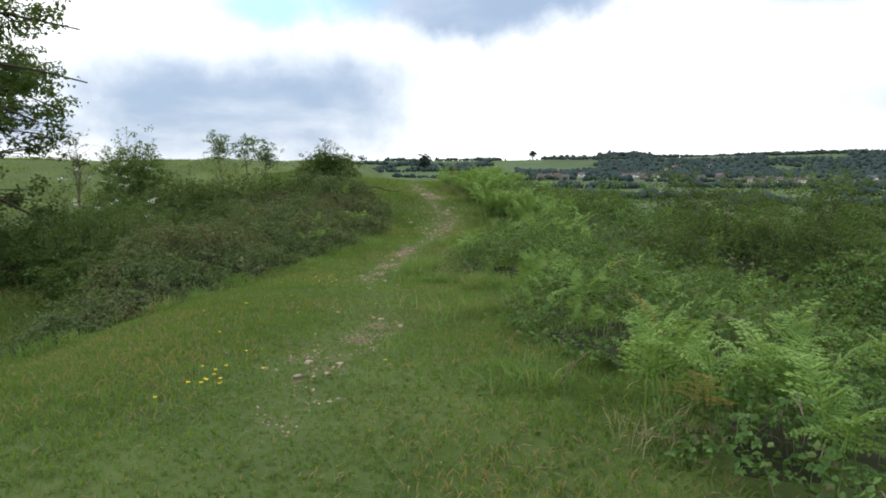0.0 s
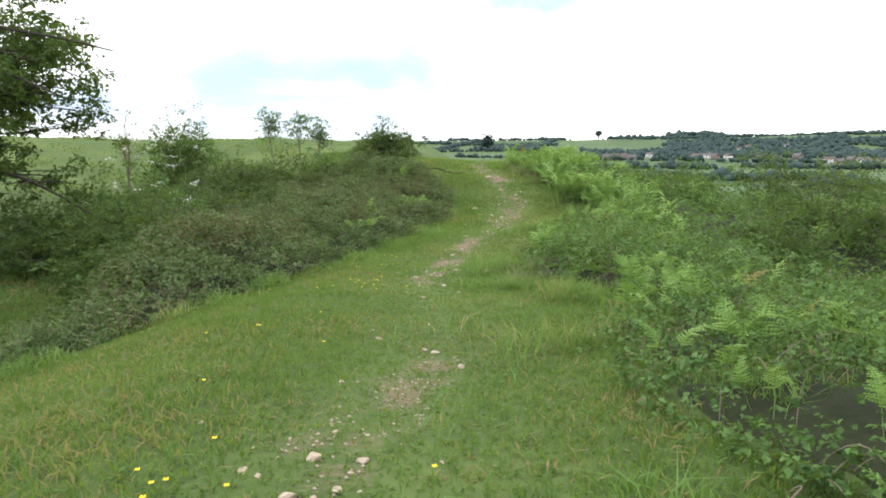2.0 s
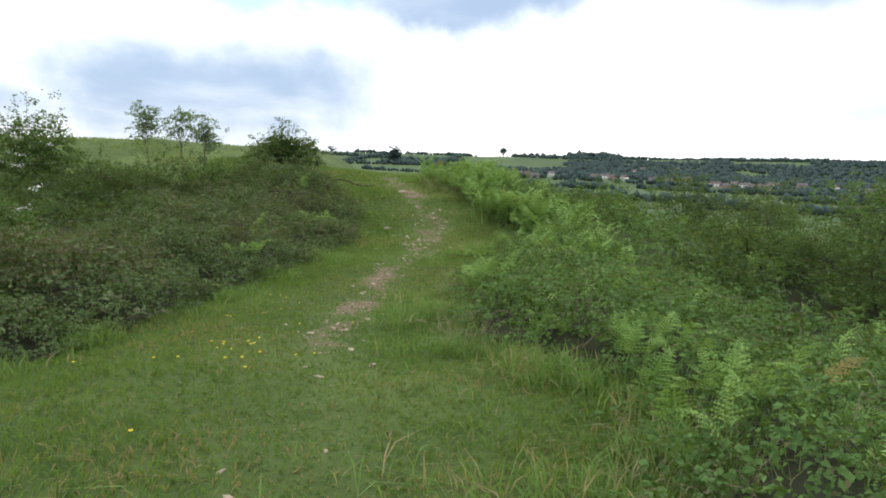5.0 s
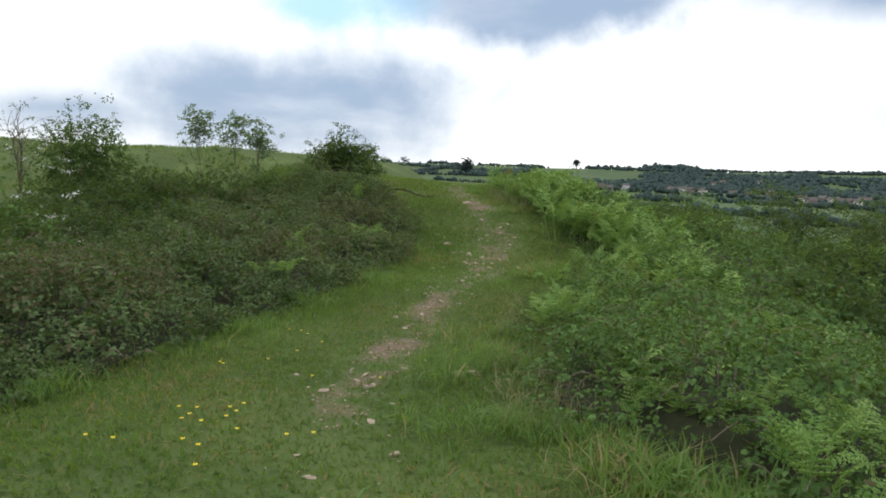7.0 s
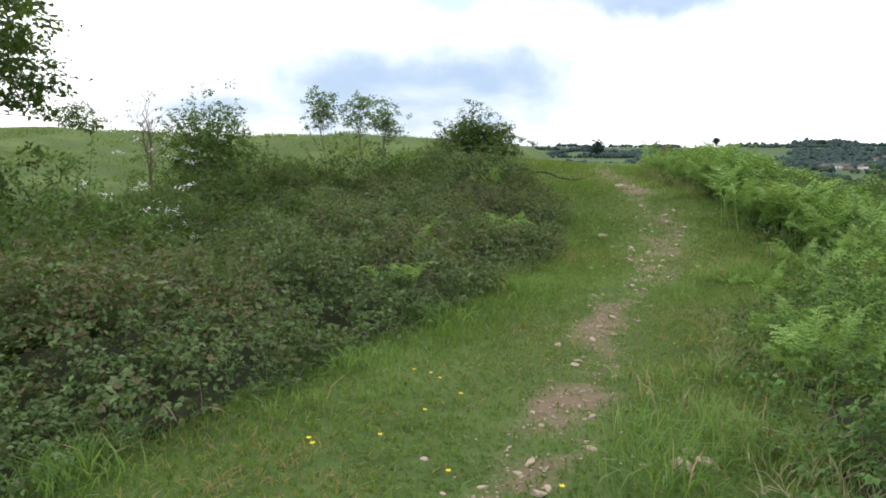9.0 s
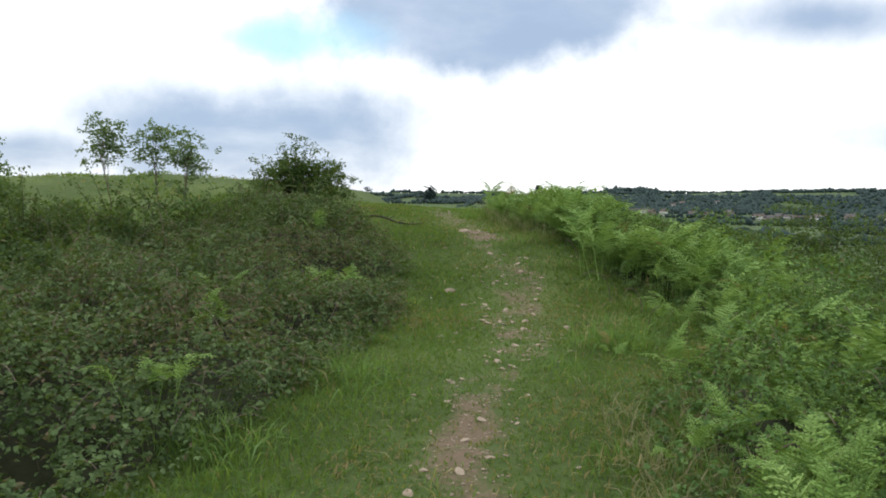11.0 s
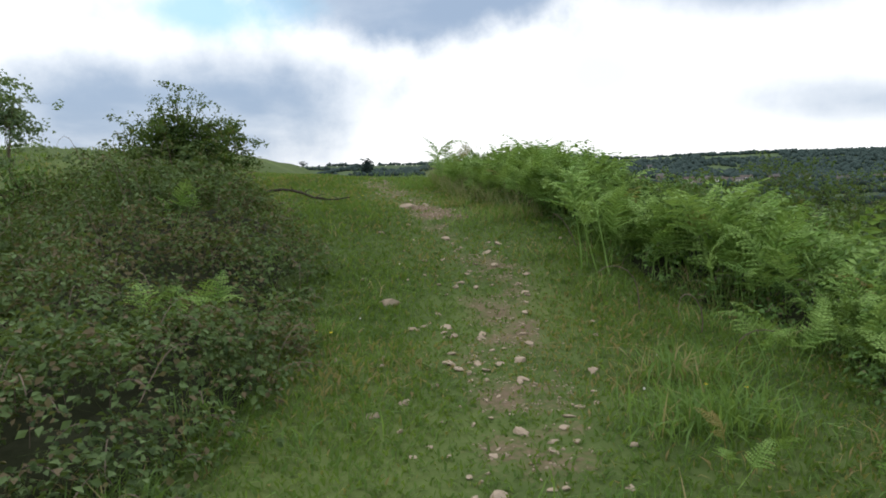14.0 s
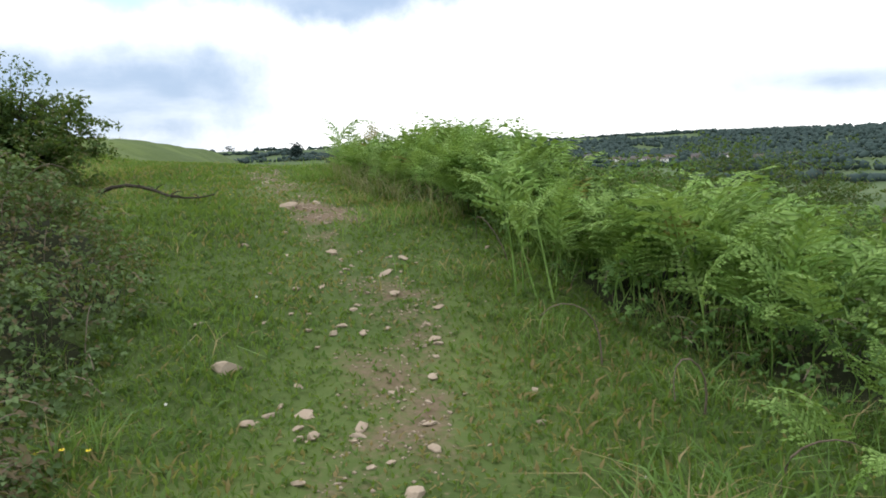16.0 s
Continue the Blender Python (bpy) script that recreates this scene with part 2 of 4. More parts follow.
def land(x, y):
    x, y = np.asarray(x, float), np.asarray(y, float)
    spine = np.interp(y, SPINE_Y, SPINE_Z)
    r = np.hypot(x + 1, y)
    left = -1.25 + 3.25 * ss(19, 45, r) - 8 * ss(70, 300, r)
    left = left + 0.85 * np.exp(-((x + 6.3) ** 2 / 1.5 + (y - 37) ** 2 / 9))
    back = ss(28, 36, y)
    wl = ss(0, 1, (-2.2 - 0.8 * back - x) / (5.3 + 0.3 * back))
    d = x - 1.6
    right = spine - 2.6 * ss(0, 8, d) - 2.2 * ss(5, 40, d)
    near = np.where(x > 1.6, right, spine * (1 - wl) + left * wl)
    az = np.where(y < 0, np.sign(x) * 60, np.degrees(np.arctan2(x, np.maximum(y, 1e-3))))
    elev = np.interp(az, [-60, -13, -7, -3, 5, 12, 16, 20, 32, 60], [.2, .25, .55, .54, .6, .72, .8, .8, 1.06, 1.12])
    far = -22 + 8 * ss(700, 1150, r) + (16 + np.tan(np.radians(elev)) * 1900) * ss(1150, 1900, r) - 40 * ss(2100, 3500, r)
    far = far + 3 * bumps(x, y, 170) * ss(200, 500, r)
    wf = ss(60, 330, r)
    h = near * (1 - wf) + far * wf
    rough = 0.05 * bumps(x, y, 1.7) + 0.025 * bumps(x + 31, y, 0.55) + 0.012 * bumps(x, y + 17, 0.22)
    lumps = 0.16 * bumps(x, y, 3.1) * ss(-3, -8, x) + 0.2 * bumps(x, y, 5.0) * ss(12, 30, r)
    return h + (rough + lumps) * (1 - ss(50, 90, r))


PATH_Y = [-6, 2, 5.2, 7.8, 10, 12.2, 13.4, 15.6, 17.7, 18.8, 20, 21.3, 22.5, 24, 26.4, 28.4, 30.6, 36]
PATH_X = [-1.0, -1.0, -1.0, -0.7, -1.1, -1.33, -1.08, -0.95, -0.74, -0.42, -0.15, -0.1, 0.1, 0.15, -0.5, -1.0, -1.3, -1.4]
WORN_Y = [-6, 3, 4.6, 6, 7.6, 9, 11, 12.3, 13.5, 15.5, 17, 18.6, 20, 21, 23, 24.5, 26.4, 28, 31, 36]
WORN_V = [.1, .2, .55, .4, .45, .2, .28, .85, .72, .75, .58, .78, .62, .6, .52, .5, .8, .55, .35, .15]


def worn_at(x, y):
    """How bare the trodden line is, 0 to 1."""
    off = np.abs(np.asarray(x) - np.interp(y, PATH_Y, PATH_X) - 0.12 * bumps(x, y, 0.8))
    width = 0.47 + 0.35 * ss(3, 6, y) * ss(9, 6, y) + 0.28 * ss(17, 21, y)
    w = np.interp(y, WORN_Y, WORN_V) * ss(width, 0.06, off)
    return np.clip(w * (0.72 + 0.6 * bumps(x + 9, y, 0.5) + 0.6 * bumps(x, y + 3, 0.2) + 0.35 * bumps(x, y, 0.09)), 0, 1)


# ---- mesh helpers ----
def link_mesh(name, verts, faces, material, parent=None, smooth_faces=False):
    """faces: an (n, 3) or (n, 4) array."""
    verts, faces = np.asarray(verts, np.float32), np.asarray(faces, np.int32)
    me = bpy.data.meshes.new(name)
    k = faces.shape[1]
    me.vertices.add(len(verts))
    me.vertices.foreach_set("co", verts.ravel())
    me.loops.add(faces.size)
    me.loops.foreach_set("vertex_index", faces.ravel())
    me.polygons.add(len(faces))
    me.polygons.foreach_set("loop_start", np.arange(0, faces.size, k, dtype=np.int32))
    if smooth_faces:
        me.polygons.foreach_set("use_smooth", np.ones(len(faces), bool))
    me.materials.append(material)
    me.update(calc_edges=True)
    ob = new(name, me)
    if parent:
        ob.parent = parent
    return ob


def thing(name, x, y, z, label, category, group=""):
    ob = new(name)
    ob.location = (x, y, z)
    ob.empty_display_size = 0.2
    return tagged(ob, label, category, group)


def unit(v):
    return v / np.maximum(np.linalg.norm(v, axis=-1, keepdims=True), 1e-9)


def leaf_cloud(points, normals, sizes, slim=0.55, fold=0.18, r=rng):
    """Folded pointed leaves, two triangles each, lying about across the normals."""
    n = len(points)
    nrm = unit(normals + 0.55 * r.normal(size=(n, 3)))
    along = unit(np.cross(nrm, r.normal(size=(n, 3))))
    side = np.cross(nrm, along)
    s = np.asarray(sizes).reshape(-1, 1) * np.ones((n, 1))
    base, tip = points - along * s * 0.5, points + along * s * 0.5 - nrm * s * 0.12
    l = points + side * s * slim * 0.5 + nrm * s * fold
    q = points - side * s * slim * 0.5 + nrm * s * fold
    verts = np.stack([base, l, tip, q], 1).reshape(-1, 3)
    k = np.arange(n)[:, None] * 4
    faces = np.concatenate([k + [0, 2, 1], k + [0, 3, 2]], 1).reshape(-1, 3)
    return verts, faces


def leaflets(base, along, nrm, sizes, slim=0.7, fold=0.16, fine=True):
    """Ovate leaflets folded along the midrib, growing from base towards along; the coarse ones have four corners."""
    side = unit(np.cross(nrm, along))
    nrm = np.cross(along, side)
    s = np.asarray(sizes).reshape(-1, 1)

    def at(u, w, h):
        return base + along * s * u + side * s * slim * w + nrm * s * h
    tip = at(1.0, 0, -0.14)
    if not fine:
        verts = np.stack([at(0, 0, 0), at(0.45, 0.5, fold), tip, at(0.45, -0.5, fold)], 1).reshape(-1, 3)
        return verts, np.arange(len(base))[:, None] * 4 + [0, 3, 2, 1]
    verts = np.stack([at(0, 0, 0), at(0.3, 0.5, fold), at(0.68, 0.38, fold * 0.7), tip, at(0.68, -0.38, fold * 0.7), at(0.3, -0.5, fold)], 1).reshape(-1, 3)
    k = np.arange(len(base))[:, None] * 6
    return verts, np.concatenate([k + [0, 3, 2, 1], k + [0, 5, 4, 3]], 1).reshape(-1, 4)


def joined(parts):
    verts, faces, n = [], [], 0
    for v, f in parts:
        verts.append(v)
        faces.append(np.asarray(f) + n)
        n += len(v)
    return np.concatenate(verts), np.concatenate(faces)


def tube(points, radii, sides=5):
    """A tapered tube along points, in quads."""
    p = np.asarray(points, float)
    d = unit(np.gradient(p, axis=0))
    up = np.where(np.abs(d[:, 2:3]) > 0.9, [[1.0, 0, 0]], [[0, 0, 1.0]])
    s = unit(np.cross(d, up))
    w = np.cross(s, d)
    ang = np.arange(sides) * 2 * np.pi / sides
    ring = p[:, None] + np.asarray(radii)[:, None, None] * (np.cos(ang)[None, :, None] * s[:, None] + np.sin(ang)[None, :, None] * w[:, None])
    verts = ring.reshape(-1, 3)
    faces = []
    for i in range(len(p) - 1):
        for j in range(sides):
            k = (j + 1) % sides
            faces.append((i * sides + j, i * sides + k, (i + 1) * sides + k, (i + 1) * sides + j))
    return verts, np.array(faces)


# ---- ground ----
def axis(lo, hi, step, reach, grow=1.09):
    mid = np.arange(lo, hi + step / 2, step)
    out, s, v = [], step, hi
    while v < reach:
        s = min(s * grow, 85)
        v += s
        out.append(v)
    low, s, v = [], step, lo
    while v > -reach:
        s = min(s * grow, 85)
        v -= s
        low.append(v)
    return np.concatenate([low[::-1], mid, out])


gx, gy = axis(-7, 4, 0.16, 4400), axis(1, 33, 0.16, 4400)
X, Y = np.meshgrid(gx, gy)
V = np.stack([X, Y, land(X, Y)], -1).reshape(-1, 3)
nx, ny = len(gx), len(gy)
k = (np.arange(ny - 1)[:, None] * nx + np.arange(nx - 1)[None]).reshape(-1, 1)
ground = link_mesh("ground", V, k + [0, 1, nx + 1, nx], TURF, smooth_faces=True)
tagged(ground, "grassy hillside with a trodden stony path over it", "ground", kind="structure")
att = ground.data.attributes.new("worn", "FLOAT", "POINT")
att.data.foreach_set("value", worn_at(V[:, 0], V[:, 1]).astype(np.float32))


# ---- where the growth stands ----
LEFT_Y = [-8, 3, 5.6, 7.5, 9.2, 11.4, 13.3, 15.3, 17, 19, 20.6, 23.7, 24.6, 25.8, 27, 30, 33]
LEFT_X = [-9, -8, -6.6, -5.9, -5.0, -4.15, -3.2, -2.75, -2.25, -1.95, -1.65, -1.7, -2.1, -2.8, -3.2, -4.2, -5]
RIGHT_Y = [-8, 0, 3.5, 5.3, 6.6, 8.0, 8.8, 10.4, 11.2, 11.7, 13, 15, 16.8, 18, 19, 20.5, 21.6, 22.8, 24.5, 27, 29, 31, 36]
RIGHT_X = [1.3, 1.25, 1.1, 1.05, .6, .6, 1.0, 1.15, .5, .08, 0, .08, .2, .8, 1.7, 2.2, 2.05, 1.65, 1.2, .2, -.05, .1, .3]
BACK_Y = [8, 10.6, 12.7, 14.6, 18.8, 22, 26]
BACK_X = [-6.2, -6.6, -6.9, -8.0, -12.0, -14, -14]


def left_growth(x, y):
    """Height of the brambles above the ground on the bank beside the path."""
    d = np.interp(y, LEFT_Y, LEFT_X) - np.asarray(x)
    h = 0.92 * (0.45 * ss(-0.15, 0.6, d) + 0.55 * ss(0.2, 2.6, d)) * (1 + 0.34 * bumps(x, y, 1.7) + 0.5 * bumps(x + 5, y, 0.8) + 0.28 * bumps(x, y + 4, 0.36))
    h = h * ss(30, 26, y) * ss(-14, -10, x) * ss(7, 10, y) * ss(-0.2, 1.2, np.asarray(x) - np.interp(y, BACK_Y, BACK_X))
    return np.where(d > -0.2, np.maximum(h, 0), 0)


def right_growth(x, y):
    d = np.asarray(x) - np.interp(y, RIGHT_Y, RIGHT_X)
    top = np.interp(y, [-8, 8, 12, 18, 21, 24, 30, 40], [.22, .36, .48, .46, .55, .55, .3, .3])
    h = top * ss(-0.1, 0.9, d) * (1 + 0.55 * bumps(x, y, 1.5) + 0.65 * bumps(x, y + 8, 0.7) + 0.3 * bumps(x + 2, y, 0.33))
    h = h + 0.95 * ss(3, 8, d) * (0.55 + 0.75 * bumps(x + 3, y, 3.4) + 0.45 * bumps(x, y, 1.6))
    return np.where(d > -0.1, np.maximum(h, 0), 0) * ss(60, 40, np.hypot(x, y))


def thicket(name, label, grow, box, clumps, per, size, reach, material, seed):
    """Leaf sprays over a grown surface; a hull in painted shade lies beneath."""
    r = np.random.default_rng(seed)
    x0, x1, y0, y1 = box
    x, y = r.uniform(x0, x1, clumps * 6), r.uniform(y0, y1, clumps * 6)
    h = grow(x, y)
    ok = h > 0.04
    x, y, h = x[ok][:clumps], y[ok][:clumps], h[ok][:clumps]
    e = 0.12
    n = np.stack([-(land(x + e, y) + grow(x + e, y) - land(x - e, y) - grow(x - e, y)) / (2 * e),
                  -(land(x, y + e) + grow(x, y + e) - land(x, y - e) - grow(x, y - e)) / (2 * e), np.ones(len(x))], 1)
    n = unit(n)
    wide = reach * r.uniform(0.6, 1.5, len(x))
    lift = r.normal(size=len(x)) * 0.35 * reach - 0.25 * reach + (r.random(len(x)) < 0.08) * reach * 1.2
    c = np.stack([x, y, land(x, y) + h * r.uniform(0.9, 1.0, len(x))], 1) + n * np.minimum(lift, h)[:, None]
    c = np.repeat(c, per, 0)
    up = np.repeat(n, per, 0)
    d = unit(r.normal(size=(len(c), 3)) + 0.75 * up)
    p = c + d * np.repeat(wide, per)[:, None] * r.random((len(c), 1)) ** 0.5
    floor = land(p[:, 0], p[:, 1]) + 0.02
    p[:, 2] = np.maximum(p[:, 2], floor + 0.04 * r.random(len(p)))
    v, f = leaf_cloud(p, d * 0.5 + up * 0.6 + [0, 0, 0.4], size * r.uniform(0.55, 1.35, len(p)), 0.64, 0.14, r)
    tagged(link_mesh(name, v, f, material), label, "undergrowth", kind="stuff")


# Closed dark sheet below the leaves; its colour stands for shade in the gaps.
def shade_hull(name, grow, box, step):
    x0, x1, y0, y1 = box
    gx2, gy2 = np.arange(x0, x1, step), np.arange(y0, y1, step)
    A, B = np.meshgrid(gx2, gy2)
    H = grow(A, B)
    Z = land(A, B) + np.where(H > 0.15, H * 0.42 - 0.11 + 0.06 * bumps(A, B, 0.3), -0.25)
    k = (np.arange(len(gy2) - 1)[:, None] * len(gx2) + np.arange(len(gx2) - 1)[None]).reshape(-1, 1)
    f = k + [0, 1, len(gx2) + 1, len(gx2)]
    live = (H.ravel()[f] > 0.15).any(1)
    tagged(link_mesh(name, np.stack([A, B, Z], -1).reshape(-1, 3), f[live], SHADE_HULL), "dark hull under the leaves, coloured like the shade between them", "undergrowth", kind="stuff")


def arching(name, label, grow, box, count, leaves, size, reach, material, stem_material, seed, least=0.08, fine=True):
    """Arching shoots rooted in a grown surface, each with leaves of three leaflets along it."""
    r = np.random.default_rng(seed)
    x, y = r.uniform(box[0], box[1], count * 9), r.uniform(box[2], box[3], count * 9)
    h = grow(x, y)
    ok = h > least
    x, y, h = x[ok][:count], y[ok][:count], h[ok][:count]
    n = len(x)
    a = r.uniform(0, 2 * np.pi, n)
    long = reach * r.uniform(0.55, 1.5, n)
    rise = long * r.uniform(0.15, 0.75, n)
    z0 = land(x, y) + h * r.uniform(0.6, 1.0, n) - 0.05
    k = (np.arange(leaves) + 0.6)[None] / leaves
    out = long[:, None] * k
    p = np.stack([x[:, None] + np.cos(a)[:, None] * out, y[:, None] + np.sin(a)[:, None] * out, z0[:, None] + rise[:, None] * np.sin(k * 2.5) * 0.9], -1)
    p = p.reshape(-1, 3)
    p[:, 2] = np.maximum(p[:, 2], land(p[:, 0], p[:, 1]) + 0.02 + 0.04 * r.random(len(p)))
    turn = np.repeat(a, leaves) + np.tile(np.where(np.arange(leaves) % 2 == 0, 1.1, -1.1), n) + r.normal(size=len(p)) * 0.5
    tilt = r.normal(size=len(p)) * 0.35 - 0.1
    way = np.stack([np.cos(turn) * np.cos(tilt), np.sin(turn) * np.cos(tilt), np.sin(tilt)], 1)
    nrm = unit(np.array([0, 0, 1.0]) + 0.45 * r.normal(size=(len(p), 3)))
    s = size * r.uniform(0.65, 1.3, len(p))
    side = unit(np.cross(nrm, way))
    stalk = p + way * (s * 0.35)[:, None]
    groups = [leaflets(stalk, unit(way + side * w + 0.12 * r.normal(size=way.shape)), unit(nrm + 0.2 * r.normal(size=nrm.shape)), s * f, 0.72, 0.16, fine) for w, f in ((0, 1.0), (0.95, 0.8), (-0.95, 0.8))]
    v, f = joined(groups)
    tagged(link_mesh(name, v, f, material), label, "undergrowth", kind="stuff")
    some = np.arange(0, n, 3)
    q = np.concatenate([np.stack([x, y, z0 - 0.1], 1)[:, None], p.reshape(n, leaves, 3)], 1)[some]
    w = np.cross(unit(q[:, -1] - q[:, 0]), [0, 0, 1.0])[:, None] * 0.003
    strip = np.stack([q + w, q - w + [0, 0, 0.003]], 2).reshape(-1, 3)
    m = leaves + 1
    b = (np.arange(len(some))[:, None] * m + np.arange(leaves)[None]).reshape(-1, 1) * 2
    tagged(link_mesh(name + "_stems", strip, b + [0, 1, 3, 2], stem_material), "thin reddish stems of the leafy shoots", "stems", kind="stuff")


thicket("bramble_thicket", "dense dark bramble thicket on the bank beside the path", left_growth, (-8, -1.2, 9, 31), 3600, 20, 0.048, 0.14, BRAMBLE, 11)
arching("bramble_shoots", "arching bramble shoots with small toothed leaves", left_growth, (-6.5, -1.2, 9, 27), 3600, 9, 0.045, 0.34, BRAMBLE, TWIG, 16)
arching("far_bramble_shoots", "bramble shoots over the top of the bank", left_growth, (-12, -4, 13, 31), 1900, 9, 0.062, 0.42, BRAMBLE, TWIG, 17, fine=False)
thicket("bramble_bank", "dark brambles and nettles under the oak tree", left_growth, (-14, -6.5, 9, 31), 1300, 20, 0.085, 0.2, HAWTHORN, 13)
thicket("scrub_thicket", "green scrub, bramble and herbs beside the path", right_growth, (-0.6, 5.5, 0, 32), 3000, 17, 0.045, 0.13, SCRUB, 12)
arching("scrub_shoots", "leafy bramble and nettle shoots among the bracken", right_growth, (-0.3, 4.5, 1, 28), 4400, 8, 0.048, 0.3, SCRUB, TWIG, 18, fine=False)
thicket("slope_thicket", "green scrub covering the falling slope", right_growth, (4.5, 36, -2, 55), 3000, 17, 0.12, 0.34, SCRUB, 14)
arching("slope_shoots", "arching shoots of scrub on the falling slope", right_growth, (4, 20, 1, 40), 3000, 8, 0.085, 0.55, SCRUB, TWIG, 19, fine=False)
# Added shade-coloured hulls, so gaps between the leaves look deep.
shade_hull("bramble_stems", left_growth, (-14, -1.2, 4, 31), 0.2)
shade_hull("scrub_stems", right_growth, (-0.6, 34, 0, 50), 0.25)


# ---- bramble canes ----
r = np.random.default_rng(64)
canes = []
while len(canes) < 170:
    x, y = r.uniform(-8, -1.6), r.uniform(9, 29)
    h = float(left_growth(x, y))
    if h < 0.35:
        continue
    a, reach = r.uniform(0, 6.3), r.uniform(0.25, 0.6)
    k = np.linspace(0, 1, 7)
    px, py = x + np.cos(a) * reach * k, y + np.sin(a) * reach * k
    pz = land(x, y) + h * (0.75 + 0.55 * np.sin(k * 2.4) * r.uniform(0.6, 1.0))
    canes.append(tube(np.stack([px, py, pz], 1), 0.005 * (1 - 0.6 * k), 4))
v, f = joined(canes)
tagged(link_mesh("bramble_canes", v, f, TWIG), "thin arching bramble canes above the leaves", "stems", kind="stuff")


# ---- where the larger stones lie ----
SEEN = [(-1.02, 22.4, 0.31), (-0.52, 21.72, 0.2), (0.14, 21.17, 0.1), (-0.03, 20.79, 0.15), (-0.55, 20.97, 0.1), (-0.82, 21.63, 0.1), (0.15, 23.87, 0.22),
        (0.37, 24.23, 0.13), (-0.5, 22.84, 0.08), (-0.27, 24.46, 0.16), (0.38, 22.6, 0.12), (-0.21, 21.56, 0.13), (-0.4, 26.75, 0.22),
        (-0.74, 26.27, 0.27), (-1.12, 28.35, 0.26), (-1.1, 24.82, 0.11), (-1.08, 5.27, 0.12), (-0.83, 5.3, 0.1), (-1.39, 5.1, 0.08),
        (-1.08, 4.85, 0.13), (-0.75, 4.32, 0.08), (-0.72, 7.83, 0.11), (-0.46, 7.42, 0.09), (-1.46, 12.18, 0.12), (-1.29, 8.23, 0.09)]
MORE = [(-0.97, 15.7, 0.12), (-0.41, 18.35, 0.17), (-0.40, 12.95, 0.18), (-0.29, 13.05, 0.21), (-0.36, 13.16, 0.15), (-1.42, 12.42, 0.07), (-0.78, 14.56, 0.07), (-0.52, 14.22, 0.1), (-0.69, 13.76, 0.06),
        (0.16, 21.48, 0.09), (-0.55, 18.6, 0.13), (-1.14, 12.42, 0.11), (-0.91, 13.08, 0.11), (-1.3, 6.8, 0.06), (-1.9, 5.8, 0.06)]
BEDDED = SEEN + MORE


# ---- grass ----
def grass(name, label, x, y, tall, material, r, wide=0.006):
    n = len(x)
    z = land(x, y) - 0.01
    lean = r.normal(size=(n, 2)) * 0.6
    h = tall * r.uniform(0.5, 1.4, n)
    a = r.uniform(0, np.pi * 2, n)
    side = np.stack([np.cos(a), np.sin(a), 0 * a], 1) * (wide * r.uniform(0.7, 1.5, n))[:, None]
    base = np.stack([x, y, z], 1)
    mid = base + np.stack([lean[:, 0] * h * 0.3, lean[:, 1] * h * 0.3, h * 0.5], 1)
    tip = base + np.stack([lean[:, 0] * h, lean[:, 1] * h, h * np.clip(1 - 0.3 * np.hypot(*lean.T), 0.35, 1)], 1)
    verts = np.stack([base, mid + side, tip, mid - side], 1).reshape(-1, 3)
    k = np.arange(n)[:, None] * 4
    faces = np.concatenate([k + [0, 1, 3], k + [1, 2, 3]], 1).reshape(-1, 3)
    return tagged(link_mesh(name, verts, faces, material), label, "grass", kind="stuff")


def scatter(n, x0, x1, y0, y1, r):
    return r.uniform(x0, x1, n), r.uniform(y0, y1, n)


r = np.random.default_rng(21)
x, y = scatter(490000, -9, 3.2, 1.0, 36, r)
d = np.hypot(x + 0.7, np.maximum(y - 9, 0))
keep = (r.random(len(x)) < np.clip(11 / np.maximum(d, 1), 0.25, 1)) & (left_growth(x, y) < 0.25) & (right_growth(x, y) < 0.2) & (r.random(len(x)) > 1.05 * worn_at(x, y))
x, y = x[keep], y[keep]
d = np.hypot(x + 0.7, np.maximum(y - 9, 0))
patch = 0.5 + 0.5 * bumps(x, y, 1.1)
big = np.ones(len(x), bool)
for sx, sy, size in BEDDED:
    big &= np.hypot(x - sx, y - sy) > size * 0.33
x, y, d, patch = x[big], y[big], d[big], patch[big]
trod = np.abs(x - np.interp(y, PATH_Y, PATH_X))
grass("grass", "short green turf with some dry blades", x, y, (0.045 + 0.065 * patch * ss(0.1, 1.4, trod)), GRASS, r, 0.0062 * np.clip(d / 9, 1, 2.5))
fx, fy = scatter(90000, -45, -8.5, 3, 52, r)
keep = (left_growth(fx, fy) < 0.2) & (r.random(len(fx)) < 0.25 + 0.75 * ss(-0.2, 0.5, bumps(fx, fy, 1.6)))
grass("field_grass", "tussocky green pasture grass", fx[keep], fy[keep], 0.07 + 0.1 * ss(0, 0.6, bumps(fx, fy, 1.6))[keep], GRASS, r, 0.02)
fx, fy = scatter(38000, -17, -8.6, 4, 20, r)
keep = left_growth(fx, fy) < 0.2
grass("shade_grass", "soft green grass under the oak boughs", fx[keep], fy[keep], 0.1, GRASS, r, 0.012)
fx, fy = scatter(34000, -20, 4, -9, 4, r)
keep = (fy < 1.0) & (right_growth(fx, fy) < 0.2)
grass("rough_grass", "rough green grass of the open hillside", fx[keep], fy[keep], 0.09, GRASS, r, 0.014)
ye = r.uniform(4.5, 32, 70000)
lx = np.interp(ye, LEFT_Y, LEFT_X) + r.normal(size=len(ye)) * 0.3 - 0.1
rx = np.interp(ye, RIGHT_Y, RIGHT_X) + r.normal(size=len(ye)) * 0.7 + 0.35
x, y = np.where(r.random(len(ye)) < 0.3, lx, rx), ye
